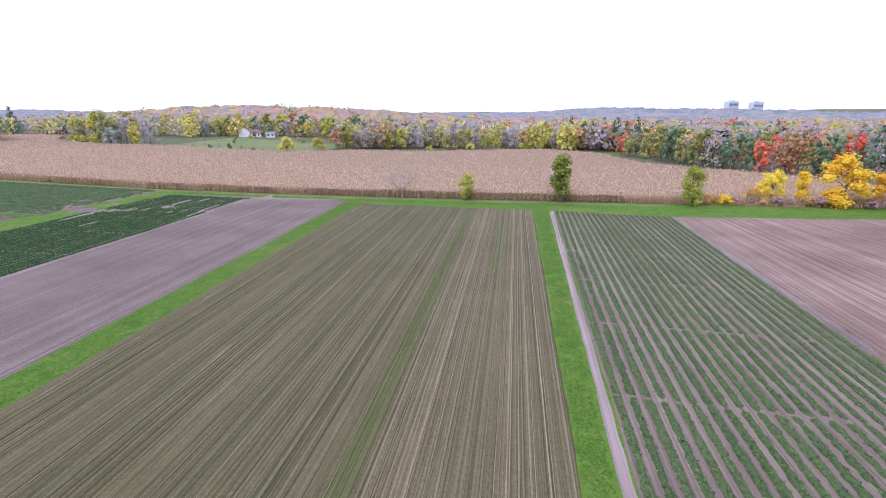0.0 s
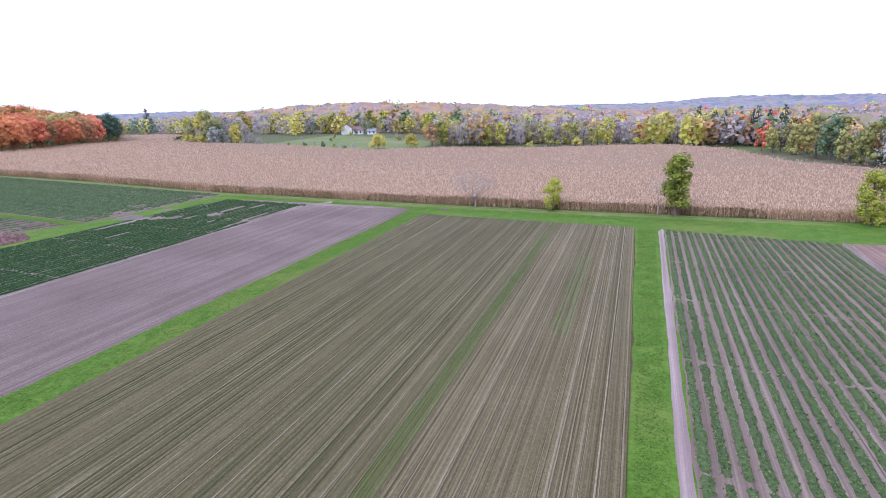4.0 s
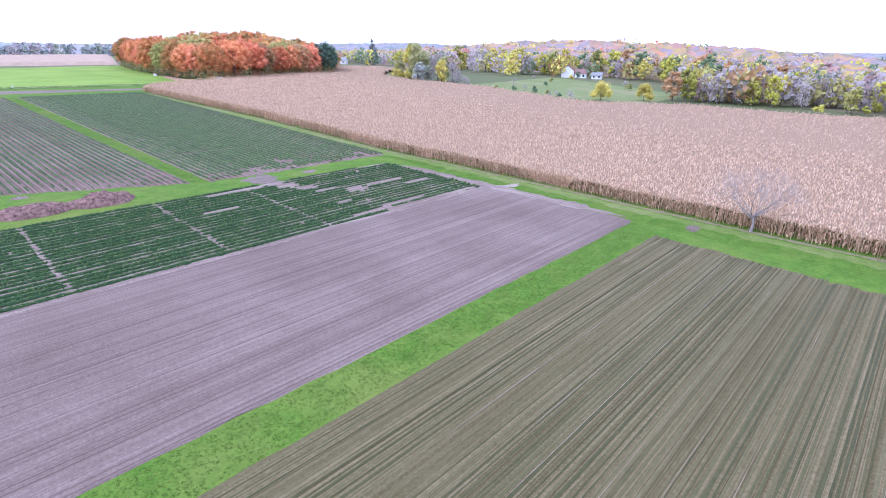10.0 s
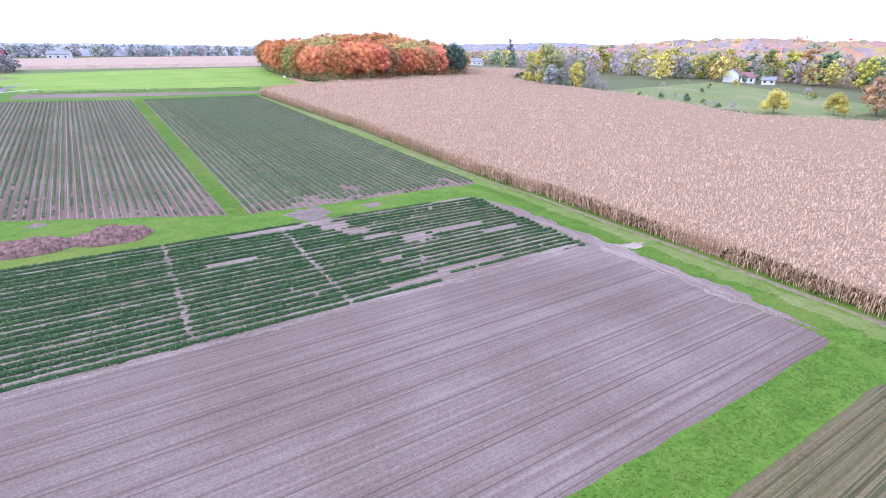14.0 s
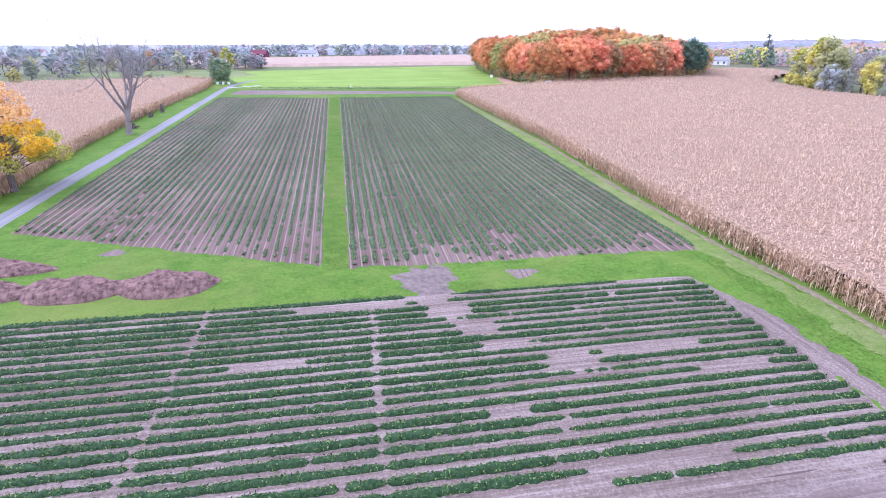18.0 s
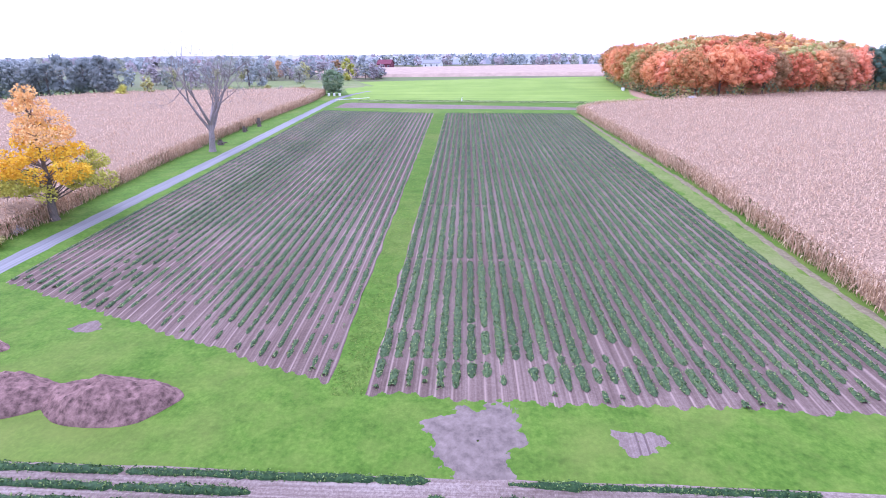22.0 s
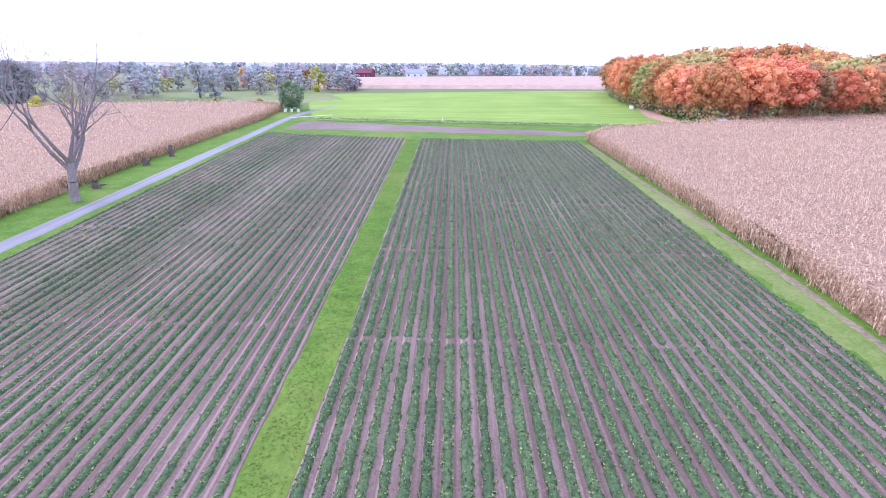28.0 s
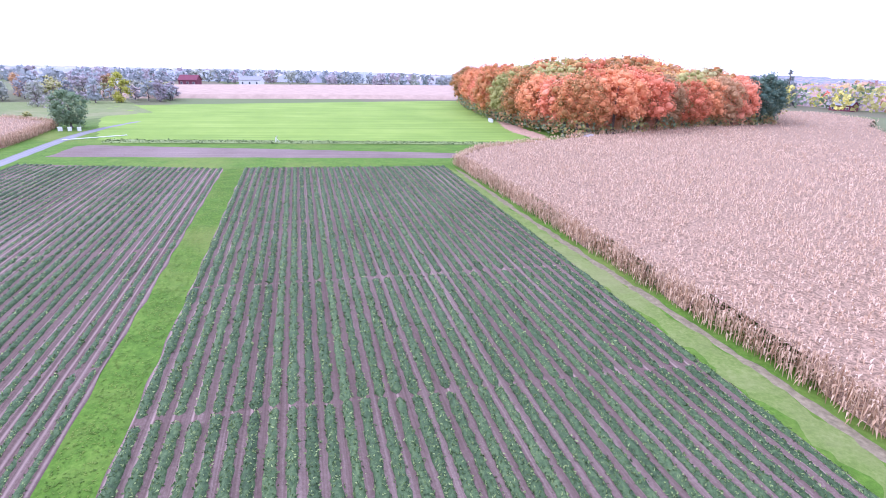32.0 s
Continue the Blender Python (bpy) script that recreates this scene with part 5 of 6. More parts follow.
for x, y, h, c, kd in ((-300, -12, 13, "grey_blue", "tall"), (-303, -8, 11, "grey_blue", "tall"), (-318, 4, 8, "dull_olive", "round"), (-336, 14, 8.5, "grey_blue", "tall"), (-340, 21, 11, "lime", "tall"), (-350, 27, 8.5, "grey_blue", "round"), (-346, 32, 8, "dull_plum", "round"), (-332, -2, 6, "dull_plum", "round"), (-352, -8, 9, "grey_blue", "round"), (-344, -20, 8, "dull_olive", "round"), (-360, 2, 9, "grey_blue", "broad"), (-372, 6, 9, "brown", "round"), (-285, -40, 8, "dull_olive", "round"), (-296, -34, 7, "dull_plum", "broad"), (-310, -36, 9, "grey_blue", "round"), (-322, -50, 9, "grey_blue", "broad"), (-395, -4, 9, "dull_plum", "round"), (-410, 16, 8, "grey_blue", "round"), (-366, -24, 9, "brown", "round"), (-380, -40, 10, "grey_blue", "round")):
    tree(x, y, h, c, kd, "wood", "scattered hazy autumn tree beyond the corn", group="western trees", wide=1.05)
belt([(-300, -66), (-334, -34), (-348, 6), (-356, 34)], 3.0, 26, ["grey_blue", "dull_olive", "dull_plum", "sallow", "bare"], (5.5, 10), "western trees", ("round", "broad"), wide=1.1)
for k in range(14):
    tree(-352 - 2.2 * k, 34 - 1.0 * k + 1.5 * math.sin(k * 2.1), 5.5 + 1.8 * math.sin(k * 1.7), ("grey_blue", "dull_plum", "grey_blue", "dull_olive")[k % 4], "round", "far", "low hazy grey-green tree along the far corn", group="western hedgerow", wide=1.3)


for k in range(20):
    tree(-322 + 5.4 * k + 3 * math.sin(k * 2.7), 366 + 12 * math.sin(k * 1.3) + (12 if 17 <= k else 0), 15.5 + 2.5 * math.sin(k * 1.9), ("yellow", "bare", "lime", "yellow", "olive", "lime", "yellow")[k % 7], ("round", "tall")[k % 2], "far", "autumn tree beside the farmhouse", group="farmhouse trees", wide=0.9)
grove([(-222 + 5.2 * k + 3 * math.sin(k * 2.1), 392 - 1.4 * k + 6 * math.sin(k * 1.7), 15.5 + 2.5 * math.sin(k * 2.9), ("green", "yellow", "bare", "olive", "green", "lime", "bare", "brown", "yellow")[k % 9], 0.95) for k in range(26)], "round", "far", "%s autumn trees behind the farmhouse")
tree(-200, 352, 5.0, "green", "round", "far", "dark yard tree before the farmhouse")
for x, y, h, c in ((-207, 318, 3.2, "bare"), (-182, 300, 3.5, "olive"), (-196, 287, 3.0, "bare"), (-168, 276, 3.2, "green"), (-176, 262, 2.6, "bare"), (-160, 250, 3.0, "bare"), (-152, 246, 3.4, "green"), (-145, 246, 2.8, "olive"), (-139, 243, 3.0, "bare"), (-131, 240, 4.5, "bare"), (-161, 244, 3.0, "green"), (-170, 243, 2.6, "olive"), (-190, 330, 4.2, "yellow"), (-150, 318, 4.0, "bare"), (-139, 300, 4.5, "olive")):
    tree(x, y, h, c, "bush", "far", "low scrubby bush in the pasture", "bush", "pasture scrub", wide=0.9)


# ---- compost heaps ----
def heap(x, y, lx, ly, tall, seed):
    n, m = 64, 34
    th, ph = np.meshgrid(np.linspace(0, 2 * math.pi, n, endpoint=False), np.linspace(0, 1, m), indexing="ij")
    rad = np.sqrt(ph)
    px, py = x + np.cos(th) * rad * lx, y + np.sin(th) * rad * ly * (1 + 0.12 * np.sin(3 * th + seed))
    z = tall * (1 - rad ** 2.4) * (0.85 + 0.30 * fbm(px, py, 1.5, seed)) + 0.09 * fbm(px, py, 0.40, seed) + 0.04 * fbm(px, py, 0.16, seed + 2)
    z = np.where(ph > 0.99, -0.1, np.maximum(z, 0.0))
    v = np.stack([px, py, z + ground_z(px, py)], -1).reshape(-1, 3)
    i = np.arange(n * m).reshape(n, m)
    j = np.roll(i, -1, 0)
    f = np.stack([i[:, :-1], j[:, :-1], j[:, 1:], i[:, 1:]], -1).reshape(-1, 4)
    me = mesh_from("compost_mound", v, f, COMPOST)
    if me.polygons[len(me.polygons) // 2].normal.z < 0:
        me.flip_normals()
    return tagged(new("compost_mound", me), "long heap of reddish-brown compost on the grass", "heap", "compost heaps")


heap(-90.2, 71.5, 2.3, 4.3, 1.5, 1.0)
heap(-90.1, 64.2, 2.2, 4.6, 1.4, 2.0)
heap(-90.3, 56.2, 2.2, 5.0, 1.45, 3.0)
heap(-95.4, 55.0, 1.7, 5.2, 1.2, 4.0)
heap(-90.9, 46.5, 2.2, 5.4, 1.4, 5.0)


# ---- far woods, past counting ----
def far_wood(colour, spots, tall, label, cards_each=26, leaf=0.28, dome=False):
    r = np.random.default_rng(len(spots) + len(colour))
    n = len(spots)
    h = r.uniform(*tall, n)
    d = r.normal(size=(n, cards_each, 3))
    d /= np.linalg.norm(d, axis=2)[..., None]
    d *= r.uniform(0.45, 1.0, (n, cards_each, 1)) ** 0.5
    if dome:
        d[..., 2] = np.abs(d[..., 2])
    cen = np.empty((n, cards_each, 3))
    cen[..., :2] = spots[:, None, :] + d[..., :2] * (h * 0.40)[:, None, None]
    cen[..., 2] = ground_z(spots[:, 0], spots[:, 1])[:, None] + h[:, None] * (0.52 + 0.46 * d[..., 2])
    v, f = cards(cen.reshape(-1, 3), np.repeat(h, cards_each) * r.uniform(0.75, 1.25, n * cards_each) * leaf, 0.3, 0.8, 3)
    return tagged(new("far_woods", mesh_from("far_woods", v, f, LEAVES[colour])), label, "woods", kind="stuff")


def scatter(r, n, x, y, gap=None):
    p = np.stack([r.uniform(*x, n), r.uniform(*y, n)], -1)
    return p if gap is None else p[gap(p[:, 0], p[:, 1])]


fr = np.random.default_rng(77)


def canopy(name, poly, step, low, high, mat, label, seed, gaps=None, category="woods"):
    """A closed woodland roof over a wide stretch: crowns as bumps, down to the ground at its edge and in its clearings."""
    r = np.random.default_rng(seed)
    xs, ys = [q[0] for q in poly], [q[1] for q in poly]
    gx, gy = np.arange(min(xs), max(xs) + step, step), np.arange(min(ys), max(ys) + step, step)
    X, Y = np.meshgrid(gx, gy, indexing="ij")
    X, Y = X + r.uniform(-0.35, 0.35, X.shape) * step, Y + r.uniform(-0.35, 0.35, X.shape) * step
    on = inside(poly, X.ravel(), Y.ravel()).reshape(X.shape)
    if gaps is not None:
        on &= gaps(X, Y)
    Z = ground_z(X, Y) + np.where(on, low + (high - low) * np.clip(0.5 + 0.3 * fbm(X, Y, step * 4, seed) + r.normal(0, 0.28, X.shape), 0, 1.15), -0.5)
    f = grid_faces(len(gx), len(gy))
    f = f[on.ravel()[f].any(1)]
    used, inv = np.unique(f, return_inverse=True)
    me = mesh_from(name, np.stack([X, Y, Z], -1).reshape(-1, 3)[used], inv.reshape(f.shape), mat)
    if np.mean([q.normal.z for q in me.polygons[:50]]) < 0:
        me.flip_normals()
    return tagged(new(name, me), label, category, kind="stuff")


skirt = []
for a, b in zip(WOOD, WOOD[1:] + WOOD[:1]):
    n = int(math.dist(a, b) / 1.6)
    skirt += [(a[0] + (b[0] - a[0]) * (k + fr.uniform(0, 1)) / n, a[1] + (b[1] - a[1]) * (k + fr.uniform(0, 1)) / n) for k in range(n)]
skirt = np.array(skirt) + fr.normal(0, 0.8, (len(skirt), 2))
for i, colour in enumerate(("olive", "brown", "green")):
    far_wood(colour, skirt[i::3], (3.0, 6.0), "low dark underwood along the edge of the wood", 30, 0.16)


def open_land(x, y):
    """Leaves the pasture, the house's clearing and some glades free."""
    yard = (((x + 172) / 62) ** 2 + ((y - 300) / 66) ** 2 < 1) | (((x + 345) / 60) ** 2 + ((y - 300) / 60) ** 2 < 1)
    glade = ((x + 42) / 40) ** 2 + ((y - 285) / 22) ** 2 < 1
    return ~yard & ~glade & (fbm(x, y, 60.0, 3.0) > -0.9)


canopy("far_woods", [(-258, 160), (-283, 150), (-345, 154), (-362, 190), (-360, 242), (-322, 244), (-290, 230), (-268, 212)], 4.0, 12.0, 15.0, CANOPY_WOOD, "closed autumn crowns inside the orange wood", 4)
canopy("far_woods", [(-460, 400), (-300, 400), (-120, 392), (30, 330), (200, 330), (420, 360), (420, 660), (-700, 660), (-700, 520)], 6.0, 6.0, 11.5, CANOPY_NEAR, "mixed autumn woodland in the valley", 5, open_land)
canopy("far_woods", [(-1900, 660), (1500, 660), (1700, 1560), (-2100, 1560)], 11.0, 5.0, 11.0, CANOPY_HILL_HAZE, "haze-blue wooded hills behind the valley", 6, lambda x, y: ((fbm(x, y, 130.0, 3.0) > -0.55) | (y > 1450)) & ~((x > 150) & (x < 1100) & (y > 980) & (fbm(x, y, 50.0, 9.0) > 0.0)))
canopy("far_woods", [(-620, -900), (-620, -90), (-640, 120), (-620, 330), (-760, 660), (-1500, 900), (-1600, -1100)], 9.0, 4.0, 9.0, CANOPY_PLAIN_HAZE, "haze-tinted belts of trees on the western plain", 7, lambda x, y: fbm(x * 0.7, y * 0.35, 45.0, 5.0) > 0.1)
SHARES = (("bare", 0.36), ("yellow", 0.10), ("olive", 0.20), ("brown", 0.13), ("red", 0.03), ("green", 0.09), ("plum", 0.05), ("lime", 0.05))
for colour, share in SHARES:
    word = colour.replace("lime", "yellow-green").replace("bare", "leafless grey").replace("plum", "dull red")
    a = np.concatenate([scatter(fr, int(560 * share), (-430, 330), (318, 440), open_land), scatter(fr, int(170 * share), (-125, 60), (286, 318), open_land)])
    far_wood(colour, a, (10, 15), "%s autumn woodland beyond the pasture" % word, 46, 0.18)
    b = scatter(fr, int(520 * share), (-760, 600), (440, 660), open_land)
    far_wood(colour, b, (10, 14.5), "distant %s autumn woodland" % word, 34, 0.2)
    e = scatter(fr, int(340 * share), (95, 420), (150, 340))
    far_wood(colour, e, (8, 13), "%s autumn trees beyond the hedge" % word, 44, 0.19)
    w3 = scatter(fr, int(420 * share), (-700, -385), (285, 520), lambda x, y: (x < -440) | (y > 372))
    far_wood(colour, w3, (8, 12), "%s trees about the western farms" % word, 36, 0.2)
# leaf colours here carry the haze of distance
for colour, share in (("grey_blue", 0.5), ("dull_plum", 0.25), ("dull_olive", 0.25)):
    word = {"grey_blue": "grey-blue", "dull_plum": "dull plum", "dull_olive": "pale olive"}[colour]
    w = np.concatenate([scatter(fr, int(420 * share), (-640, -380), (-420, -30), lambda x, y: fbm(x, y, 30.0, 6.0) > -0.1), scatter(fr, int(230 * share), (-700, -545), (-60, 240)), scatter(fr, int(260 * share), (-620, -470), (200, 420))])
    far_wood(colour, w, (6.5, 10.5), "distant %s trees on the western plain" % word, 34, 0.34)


# ---- buildings ----
PLASTER = plain("white_siding", (0.78, 0.77, 0.78), 0.6, 0.3, 2.0, 0.08)
ROOF_RED = plain("dull_red_roof", (0.30, 0.17, 0.17), 0.8, 0.2, 3.0, 0.25)
ROOF_GREY = plain("grey_roof", (0.30, 0.30, 0.33), 0.8, 0.2, 3.0, 0.25)
BARN_RED = plain("barn_boards", (0.20, 0.06, 0.09), 0.8, 0.2, 2.5, 0.3)
CONCRETE = plain("pale_concrete", (0.62, 0.64, 0.70), 0.8, 0.2, 0.6, 0.12)
PANE = plain("dark_window", (0.05, 0.06, 0.08), 0.15, 0.5, 4.0, 0.2)
TRIM = plain("white_trim", (0.75, 0.75, 0.76), 0.6, 0.3, 3.0, 0.1)


def part(name, bm, mat, parent, label=""):
    me = bpy.data.meshes.new(name)
    bm.to_mesh(me)
    bm.free()
    me.materials.append(mat)
    ob = new(name, me)
    ob.parent = parent
    if label:
        ob["label"] = label
    return ob


def block(x0, y0, z0, x1, y1, z1, bevel=0.0):
    bm = bmesh.new()
    bmesh.ops.create_cube(bm, size=1.0, matrix=Matrix.LocRotScale(((x0 + x1) / 2, (y0 + y1) / 2, (z0 + z1) / 2), None, (x1 - x0, y1 - y0, z1 - z0)))
    if bevel:
        bmesh.ops.bevel(bm, geom=bm.edges[:], offset=bevel, segments=1, affect="EDGES")
    return bm


def gable(length, width, low, high, over=0.4, thick=0.18):
    """A pitched roof with its thickness, ridge along x."""
    bm = bmesh.new()
    hl, hw = length / 2 + over, width / 2 + over
    drop = (high - low) / (width / 2) * over
    prof = [(-hw, low - drop), (0, high), (hw, low - drop), (hw, low - drop + thick), (0, high + thick * 1.2), (-hw, low - drop + thick)]
    ends = [[bm.verts.new((s * hl, y, z)) for y, z in prof] for s in (-1, 1)]
    for i in range(6):
        j = (i + 1) % 6
        bm.faces.new((ends[0][i], ends[0][j], ends[1][j], ends[1][i]))
    bm.faces.new(ends[0][::-1])
    bm.faces.new(ends[1])
    bmesh.ops.recalc_face_normals(bm, faces=bm.faces[:])
    return bm


def gable_walls(length, width, low, high):
    bm = bmesh.new()
    hl, hw = length / 2, width / 2
    prof = [(-hw, -0.5), (hw, -0.5), (hw, low), (0, high - 0.02), (-hw, low)]
    ends = [[bm.verts.new((s * hl, y, z)) for y, z in prof] for s in (-1, 1)]
    for i in range(5):
        j = (i + 1) % 5
        bm.faces.new((ends[0][i], ends[0][j], ends[1][j], ends[1][i]))
    bm.faces.new(ends[0][::-1])
    bm.faces.new(ends[1])
    bmesh.ops.recalc_face_normals(bm, faces=bm.faces[:])
    return bm


def building(x, y, turn, length, width, low, high, wall, roof, label, name="house", windows=4, storeys=2, group="", category="house", chimney=False):
    root = tagged(new(name), label, category, group)
    root.matrix_world = pose(x, y, float(ground_z(x, y)), 0, 0, turn)
    part("wall", gable_walls(length, width, low, high), wall, root)
    rf = part("roof", gable(length, width, low, high), roof, root)
    if chimney:
        part("chimney", block(length * 0.2, -0.5, high - 0.8, length * 0.2 + 0.8, 0.3, high + 1.2, 0.04), ROOF_RED, rf)
    for side in (-1, 1):
        for st in range(storeys):
            for k in range(windows):
                cx = (k + 0.5) / windows * length - length / 2
                z = 0.9 + st * 2.7
                if z + 1.4 > low:
                    continue
                fr0, fr1 = sorted((side * (width / 2 - 0.02), side * (width / 2 + 0.06)))
                g0, g1 = sorted((side * (width / 2 - 0.01), side * (width / 2 + 0.075)))
                wf = part("window", block(cx - 0.6, fr0, z - 0.1, cx + 0.6, fr1, z + 1.4), TRIM, root)
                part("pane", block(cx - 0.5, g0, z, cx + 0.5, g1, z + 1.3), PANE, wf)
    return root


building(-212, 360, 117, 9, 7.5, 4.2, 7.0, PLASTER, ROOF_RED, "white farmhouse with a dull red roof", windows=3, storeys=1, chimney=True)
building(-204.5, 362.5, 27, 7, 5.5, 3.0, 5.2, PLASTER, ROOF_RED, "white farmhouse wing under a dull red roof", "house_wing", windows=2, storeys=1)
building(-193, 362, 25, 6, 4.5, 2.3, 3.8, PLASTER, ROOF_GREY, "low white garage beside the farmhouse", "garage", 2, 1, category="garage")
building(-500, 8, 80, 11, 8, 3.4, 6.2, BARN_RED, BARN_RED, "large dark red barn on the plain", "barn", 3, 1, category="barn")
building(-520, 42, 80, 14, 9, 3.4, 5.6, PLASTER, ROOF_GREY, "long low white farm shed", "shed", 3, 1, category="shed")
building(-470, -30, 70, 12, 8, 3.0, 5.4, PLASTER, ROOF_GREY, "white farm building beyond the corn", "shed", 3, 1, category="shed")
building(-437, 343, 40, 12, 8, 3.2, 5.6, PLASTER, ROOF_GREY, "white house behind the corn near the spruce", windows=3, storeys=1)
building(-385, 372, 20, 11, 8, 3.2, 5.6, BARN_RED, ROOF_GREY, "low brick house behind the corn", windows=3, storeys=1)
hr = np.random.default_rng(3)
for k in range(26):
    x, y = hr.uniform(-1050, -600), hr.uniform(-350, 330)
    building(x, y, hr.uniform(0, 90), hr.uniform(8, 18), hr.uniform(7, 9), 3.0, hr.uniform(4.6, 5.8), PLASTER, (ROOF_GREY, PLASTER, ROOF_RED)[k % 3], "distant pale house on the plain", "house", 3, 1, "distant village")
for k in range(30):
    x, y = hr.uniform(150, 1000), hr.uniform(1000, 1430)
    building(x, y, hr.uniform(0, 90), hr.uniform(12, 44), hr.uniform(10, 14), hr.uniform(4, 6), hr.uniform(7, 9), (PLASTER, CONCRETE)[k % 2], (ROOF_GREY, CONCRETE, ROOF_RED)[k % 3], "distant pale town building on the hillside", "town_building", 4, 1, "distant town", "building")
for k in range(7):
    building(130 + 22 * k, 250 + 14 * (k % 3), 20 * k, 12, 8, 4.2, 6.8, (PLASTER, CONCRETE)[k % 2], ROOF_GREY, "suburban house among the trees", "house", 3, 1, "eastern houses")


def tower(x, y, turn, wide, deep, storeys):
    root = tagged(new("apartment_tower"), "pale grey-blue apartment tower on the skyline", "tower", "apartment towers")
    root.matrix_world = pose(x, y, float(ground_z(x, y)), 0, 0, turn)
    tall = storeys * 3.0
    part("wall", block(-wide / 2, -deep / 2, -2, wide / 2, deep / 2, tall, 0.3), CONCRETE, root)
    part("roof", block(-wide / 5, -deep / 4, tall, wide / 5, deep / 4, tall + 4, 0.2), CONCRETE, root)
    for side in (-1, 1):
        for st in range(storeys):
            y0, y1 = sorted((side * (deep / 2 - 0.1), side * (deep / 2 + 0.08)))
            part("window_band", block(-wide / 2 + 1.5, y0, st * 3 + 1.0, wide / 2 - 1.5, y1, st * 3 + 2.4), PANE, root)


tower(432, 1545, 20, 28, 18, 9)
tower(486, 1535, 20, 28, 18, 9)


# ---- the golden maple beside the lane ----
def maple(x, y, tall):
    r = np.random.default_rng(40)
    root = tagged(new("maple_tree"), "large golden-orange maple shedding leaves beside the lane", "tree")
    root.matrix_world = Matrix.LocRotScale((x, y, float(ground_z(x, y))), None, (0.92, 0.92, 0.92))
    trunk = join([tube((0, 0, -0.3), (0.05, 0, 0.6), 0.75, 0.52, 10), tube((0.05, 0, 0.6), (0.0, 0.1, 2.6), 0.52, 0.45, 10), tube((0, 0.1, 2.6), (-0.25, 0.2, 4.6), 0.45, 0.36, 10), tube((-0.25, 0.2, 4.6), (-0.3, 0.1, 7.5), 0.36, 0.22, 8), tube((-0.3, 0.1, 7.5), (-0.1, 0, 11.5), 0.22, 0.10, 8), tube((-0.1, 0, 11.5), (0.1, 0, 15.5), 0.10, 0.03, 6)])
    lobes, wood = [], []
    for z, reach, count in ((4.4, 6.4, 11), (5.4, 7.4, 16), (6.8, 6.8, 14), (8.6, 5.2, 10), (10.4, 3.6, 7), (12.4, 2.3, 4), (14.0, 1.5, 3), (15.6, 0.6, 2)):
        turn = r.uniform(0, 6.28)
        for k in range(count):
            a = turn + 2 * math.pi * (k + r.uniform(-0.3, 0.3)) / count
            out = reach * r.uniform(0.45, 1.1)
            c = np.array([math.cos(a) * out - 0.2, math.sin(a) * out + 0.1, z + r.uniform(-0.7, 0.7)])
            s = np.array([-0.25, 0.15, max(2.4, c[2] - 0.5 - out * r.uniform(0.1, 0.45))])
            m = (s * 0.45 + c * 0.55) + np.array([0, 0, r.uniform(0.2, 0.7)]) + r.normal(0, 0.2, 3)
            wood += [tube(s, m, 0.09, 0.05, 6), tube(m, c, 0.05, 0.015, 5)]
            for _ in range(3):
                wood.append(tube(m + (c - m) * r.uniform(0, 0.8), c + r.normal(0, 0.9, 3), 0.03, 0.008, 4))
            if r.uniform() < 0.9:
                lobes.append((*c, r.uniform(0.9, 1.6)))
    lobes = np.array(lobes)
    for n, m in (("trunk", trunk), ("limb_frame", join(wood))):
        ob = new(n, mesh_from(n, *m, BARK, smooth=True))
        ob.parent = root
    shade = lobes[:, 2] + r.normal(0, 1.3, len(lobes))
    for n, col, lo, hi in (("crown_lower", "lime", -9, 6.2), ("crown_gold", "gold", 6.2, 10.6), ("crown_top", "apricot", 10.6, 30)):
        t = lobes[(shade >= lo) & (shade < hi)]
        cnt = 230
        d = r.normal(size=(len(t), cnt, 3))
        d /= np.linalg.norm(d, axis=2)[..., None]
        d *= r.uniform(0.3, 1.05, (len(t), cnt, 1)) ** 0.6
        cen = t[:, None, :3] + d * t[:, None, 3:4] * np.array([1.0, 1.0, 0.8])
        v, f = cards(cen.reshape(-1, 3), r.uniform(0.2, 0.42, len(t) * cnt), 0.35, 0.85, 8)
        ob = new(n, mesh_from(n, v, f, LEAVES[col]))
        ob.parent = root
    return root


maple(-122.0, 42.4, 17)
for k, (x, y, h) in enumerate(((-120.5, 40.6, 1.3), (-123.6, 41.0, 1.2), (-117, 42.4, 1.5), (-113, 43.4, 1.8), (-110, 43.0, 2.0), (-106, 44.2, 1.9))):
    tree(x, y, h, ("bare", "olive")[k % 2], "bush", "far", "low tangled scrub along the corn", "bush", "lane scrub", wide=1.3)


# ---- small things ----
def stump(x, y, tall, rad, seed, label):
    r = np.random.default_rng(seed)
    parts = [tube((0, 0, -0.2), (0, 0, tall * 0.2), rad * 1.5, rad * 1.1, 9), tube((0, 0, tall * 0.2), (rad * 0.3, 0, tall), rad * 1.1, rad * 0.8, 9)]
    for k in range(9):
        a, b = r.uniform(0, 6.28), r.uniform(0.2, 0.9)
        s = np.array([math.cos(a), math.sin(a), 0]) * rad
        parts.append(tube(s + [0, 0, tall * b * 0.6], s * r.uniform(1.6, 3.0) + [0, 0, tall * r.uniform(0.1, 1.1)], 0.09, 0.04, 4))
    v, f = join(parts)
    v = v + np.array([x, y, float(ground_z(x, y))])
    return tagged(new("tree_stump", mesh_from("tree_stump", v, f, BARK)), label, "stump", "stumps beside the lane")


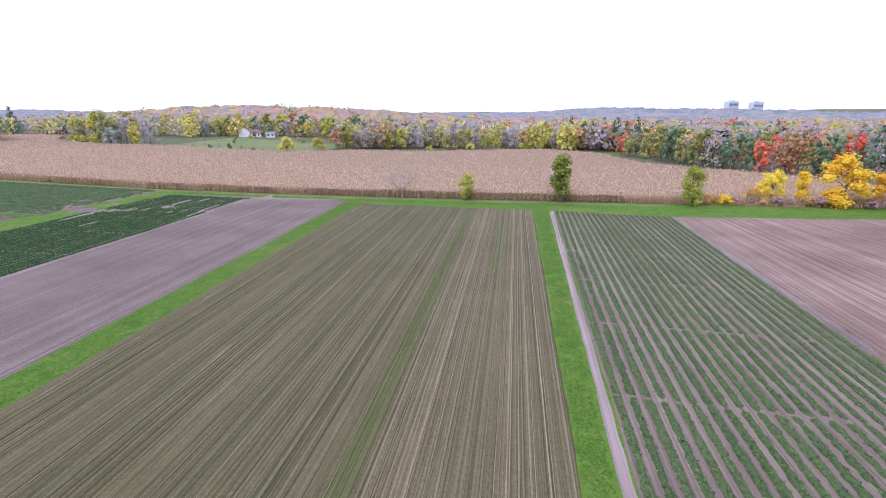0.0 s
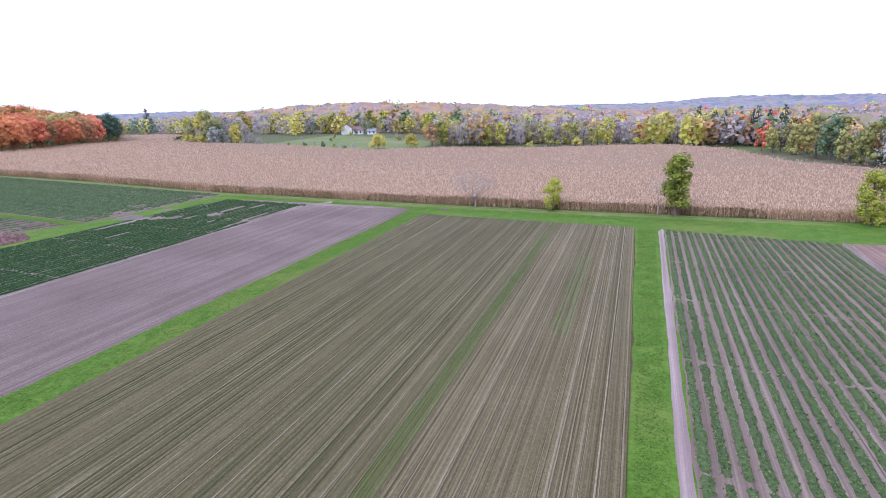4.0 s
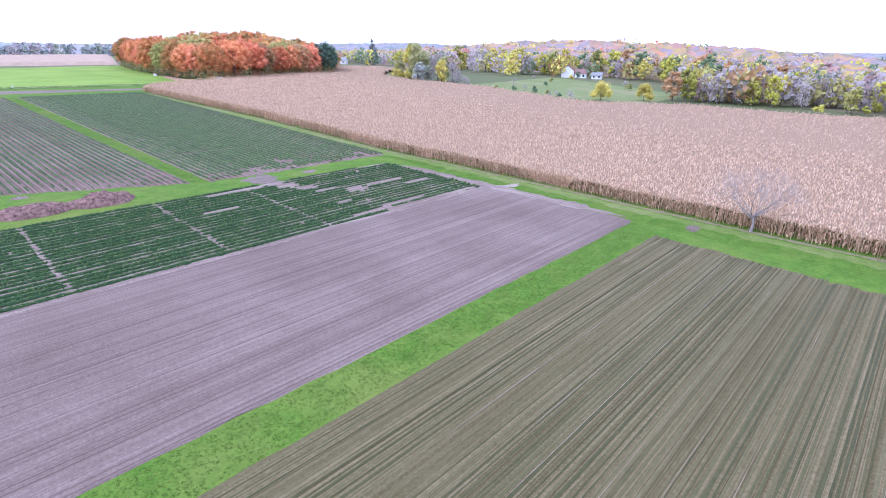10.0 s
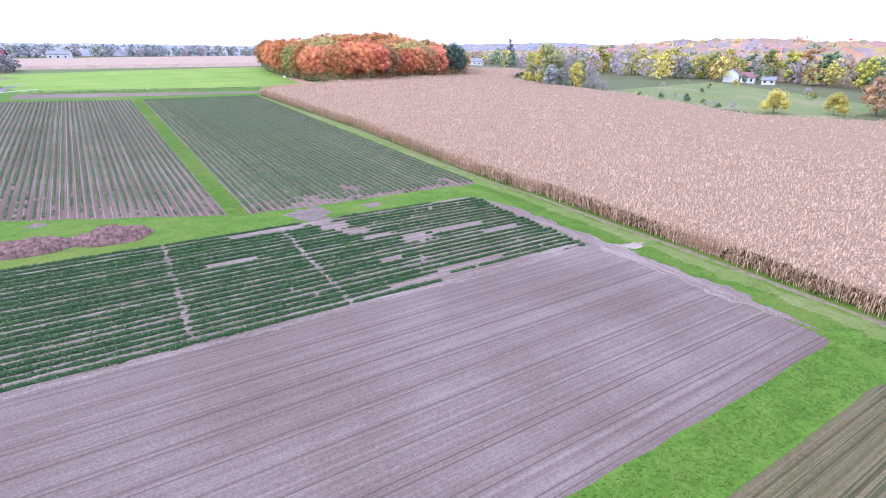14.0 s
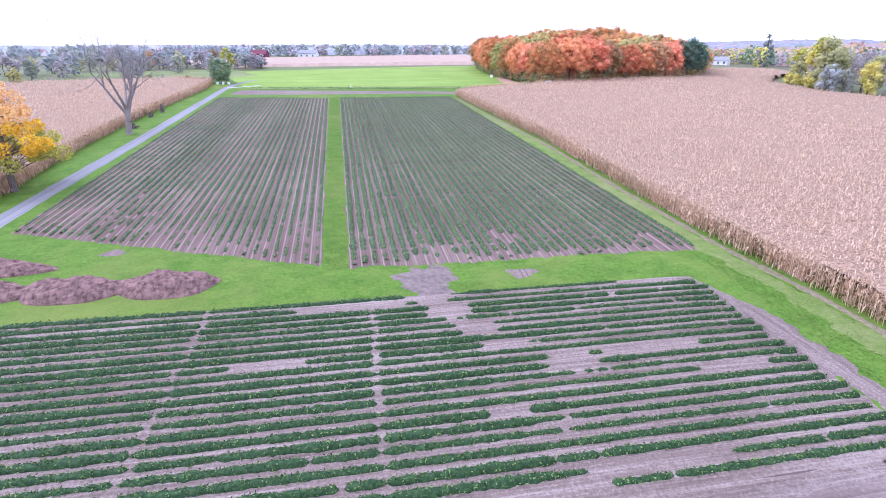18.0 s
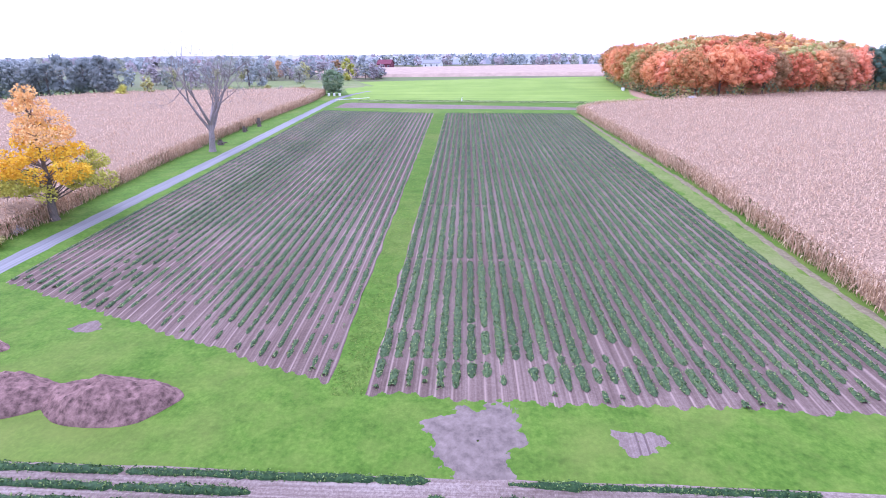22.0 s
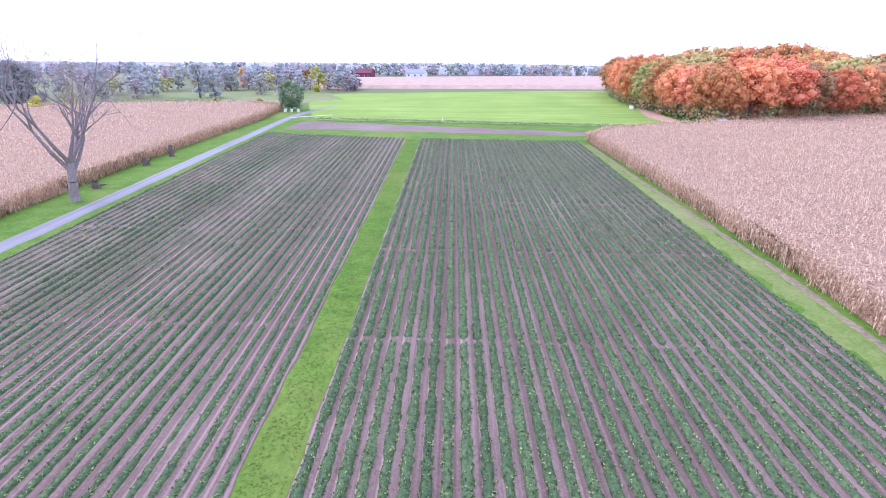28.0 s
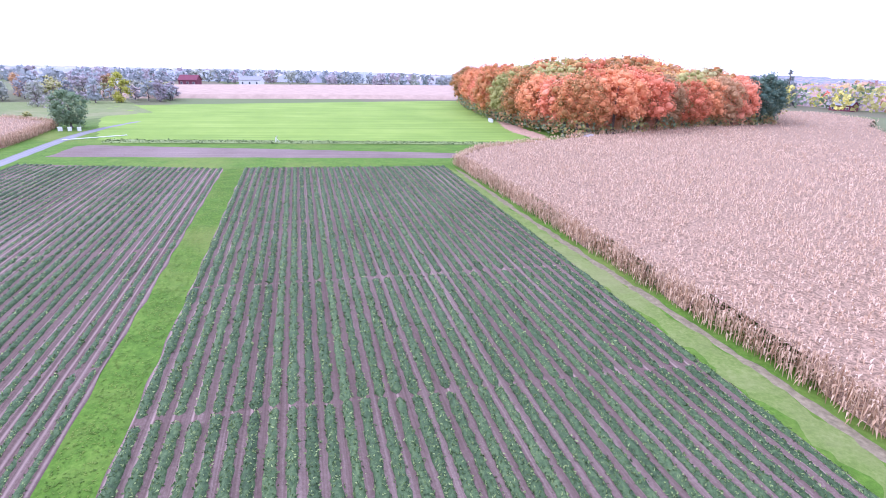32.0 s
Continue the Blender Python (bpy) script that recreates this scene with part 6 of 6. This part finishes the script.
stump(-167.2, 40.6, 0.9, 0.5, 1, "low dark rotten stump with broken wood")
stump(-181.5, 39.0, 1.2, 0.35, 2, "jagged dark stump in the verge")
stump(-189.0, 39.2, 1.9, 0.4, 3, "tall broken grey stump in the verge")


def hive(x, y, turn):
    root = tagged(new("beehive"), "small white wooden box on the grass", "box", "white boxes")
    root.matrix_world = pose(x, y, float(ground_z(x, y)), 0, 0, turn)
    part("body", block(-0.45, -0.35, 0.0, 0.45, 0.35, 0.75, 0.03), PLASTER, root)
    part("lid", block(-0.5, -0.4, 0.75, 0.5, 0.4, 0.87, 0.03), TRIM, root)


for k in range(3):
    hive(-255.8, 36.0 + 1.9 * k, 10 + 7 * k)
for k in range(3):
    hive(-276.0 - 1.6 * k, 139.2 + 0.2 * k, 60)


def shed(x, y, turn):
    root = tagged(new("small_shed"), "small pale blue shed at the edge of the wood", "shed")
    root.matrix_world = pose(x, y, float(ground_z(x, y)), 0, 0, turn)
    m = plain("pale_blue_metal", (0.40, 0.46, 0.58), 0.4, 0.4, 2.0, 0.1)
    part("wall", gable_walls(2.8, 1.9, 1.25, 1.8), m, root)
    part("roof", gable(2.8, 1.9, 1.25, 1.8, 0.15, 0.08), m, root)
    part("door", block(-0.4, -1.02, 0, 0.4, -0.94, 1.15, 0.02), PANE, root)


shed(-235.2, 150.0, -55)


def pipe(a, b, label):
    p = np.array([*a, float(ground_z(*a)) + 0.22])
    q = np.array([*b, float(ground_z(*b)) + 0.22])
    parts = [tube(p + (q - p) * i / 8, p + (q - p) * (i + 1) / 8, 0.09, 0.09, 8) for i in range(8)]
    for i in range(9):
        c = p + (q - p) * i / 8
        parts.append(tube(c - [0, 0, 0.3], c, 0.05, 0.05, 6))
    return tagged(new("irrigation_pipe", mesh_from("irrigation_pipe", *join(parts), PLASTER, smooth=True)), label, "pipe")


pipe((-240.5, 42.6), (-247.5, 52.0), "white irrigation pipe lying across the grass")
pipe((-233.0, 136.5), (-238.0, 139.0), "white irrigation pipe at the field end")


def sprinkler(x, y):
    root = tagged(new("sprinkler"), "white irrigation sprinkler among the vegetable rows", "sprinkler")
    root.matrix_world = pose(x, y, float(ground_z(x, y)))
    for n, m in (("leg", tube((-0.7, 0, 0), (0, 0, 1.0), 0.05, 0.05)), ("leg", tube((0.7, 0, 0), (0, 0, 1.0), 0.05, 0.05)), ("leg", tube((0, 0.8, 0), (0, 0, 1.0), 0.05, 0.05)), ("head", tube((0, 0, 1.0), (0.9, 0.4, 1.5), 0.10, 0.06))):
        ob = new(n, mesh_from(n, *m, PLASTER))
        ob.parent = root


sprinkler(-237.0, 83.0)


# ---- grass tufts on the strips nearest the way ----
def tufts(name, corners, n, label, seed, size=0.16):
    r = np.random.default_rng(seed)
    c = [np.array(q, float) for q in corners]
    u, v = r.uniform(0, 1, (n, 1)), r.uniform(0, 1, (n, 1))
    p = c[0] * (1 - u) * (1 - v) + c[1] * u * (1 - v) + c[2] * u * v + c[3] * (1 - u) * v
    p = p[fbm(p[:, 0], p[:, 1], 1.8, seed) > -0.6]
    cen = np.concatenate([p, (ground_z(p[:, 0], p[:, 1]) + 0.05)[:, None]], 1)
    vv, f = cards(cen, r.uniform(0.5, 1.4, len(p)) * size, 0.78, 0.35, seed)
    return tagged(new(name, mesh_from(name, vv, f, TURF)), label, "grass", kind="stuff")


TURF = leaf_material("turf_blade", [(0.2, (0.085, 0.16, 0.02)), (0.5, (0.135, 0.225, 0.032)), (0.8, (0.24, 0.30, 0.06))], 0.6, 0.35, 0.0)
tufts("grass_strip_west", ((-33.1, 15), (-39.8, 118.6), (-35.7, 115.8), (-29.4, 15)), 14000, "bright mown grass strip between fields", 1)
tufts("grass_strip_east", ((11.2, 20), (4.1, 114), (6.7, 114), (12.8, 20)), 8000, "worn grass strip between fields", 2)
tufts("grass_strip_middle", ((-92.0, 84.3), (-211, 77.7), (-211.5, 80.2), (-91.6, 86.4)), 9000, "bright mown grass strip between the row fields", 3)
tufts("grass_corn_verge", ((-90, 119.5), (20, 117.5), (20, 125.5), (-90, 124)), 16000, "green grass track along the corn", 5)
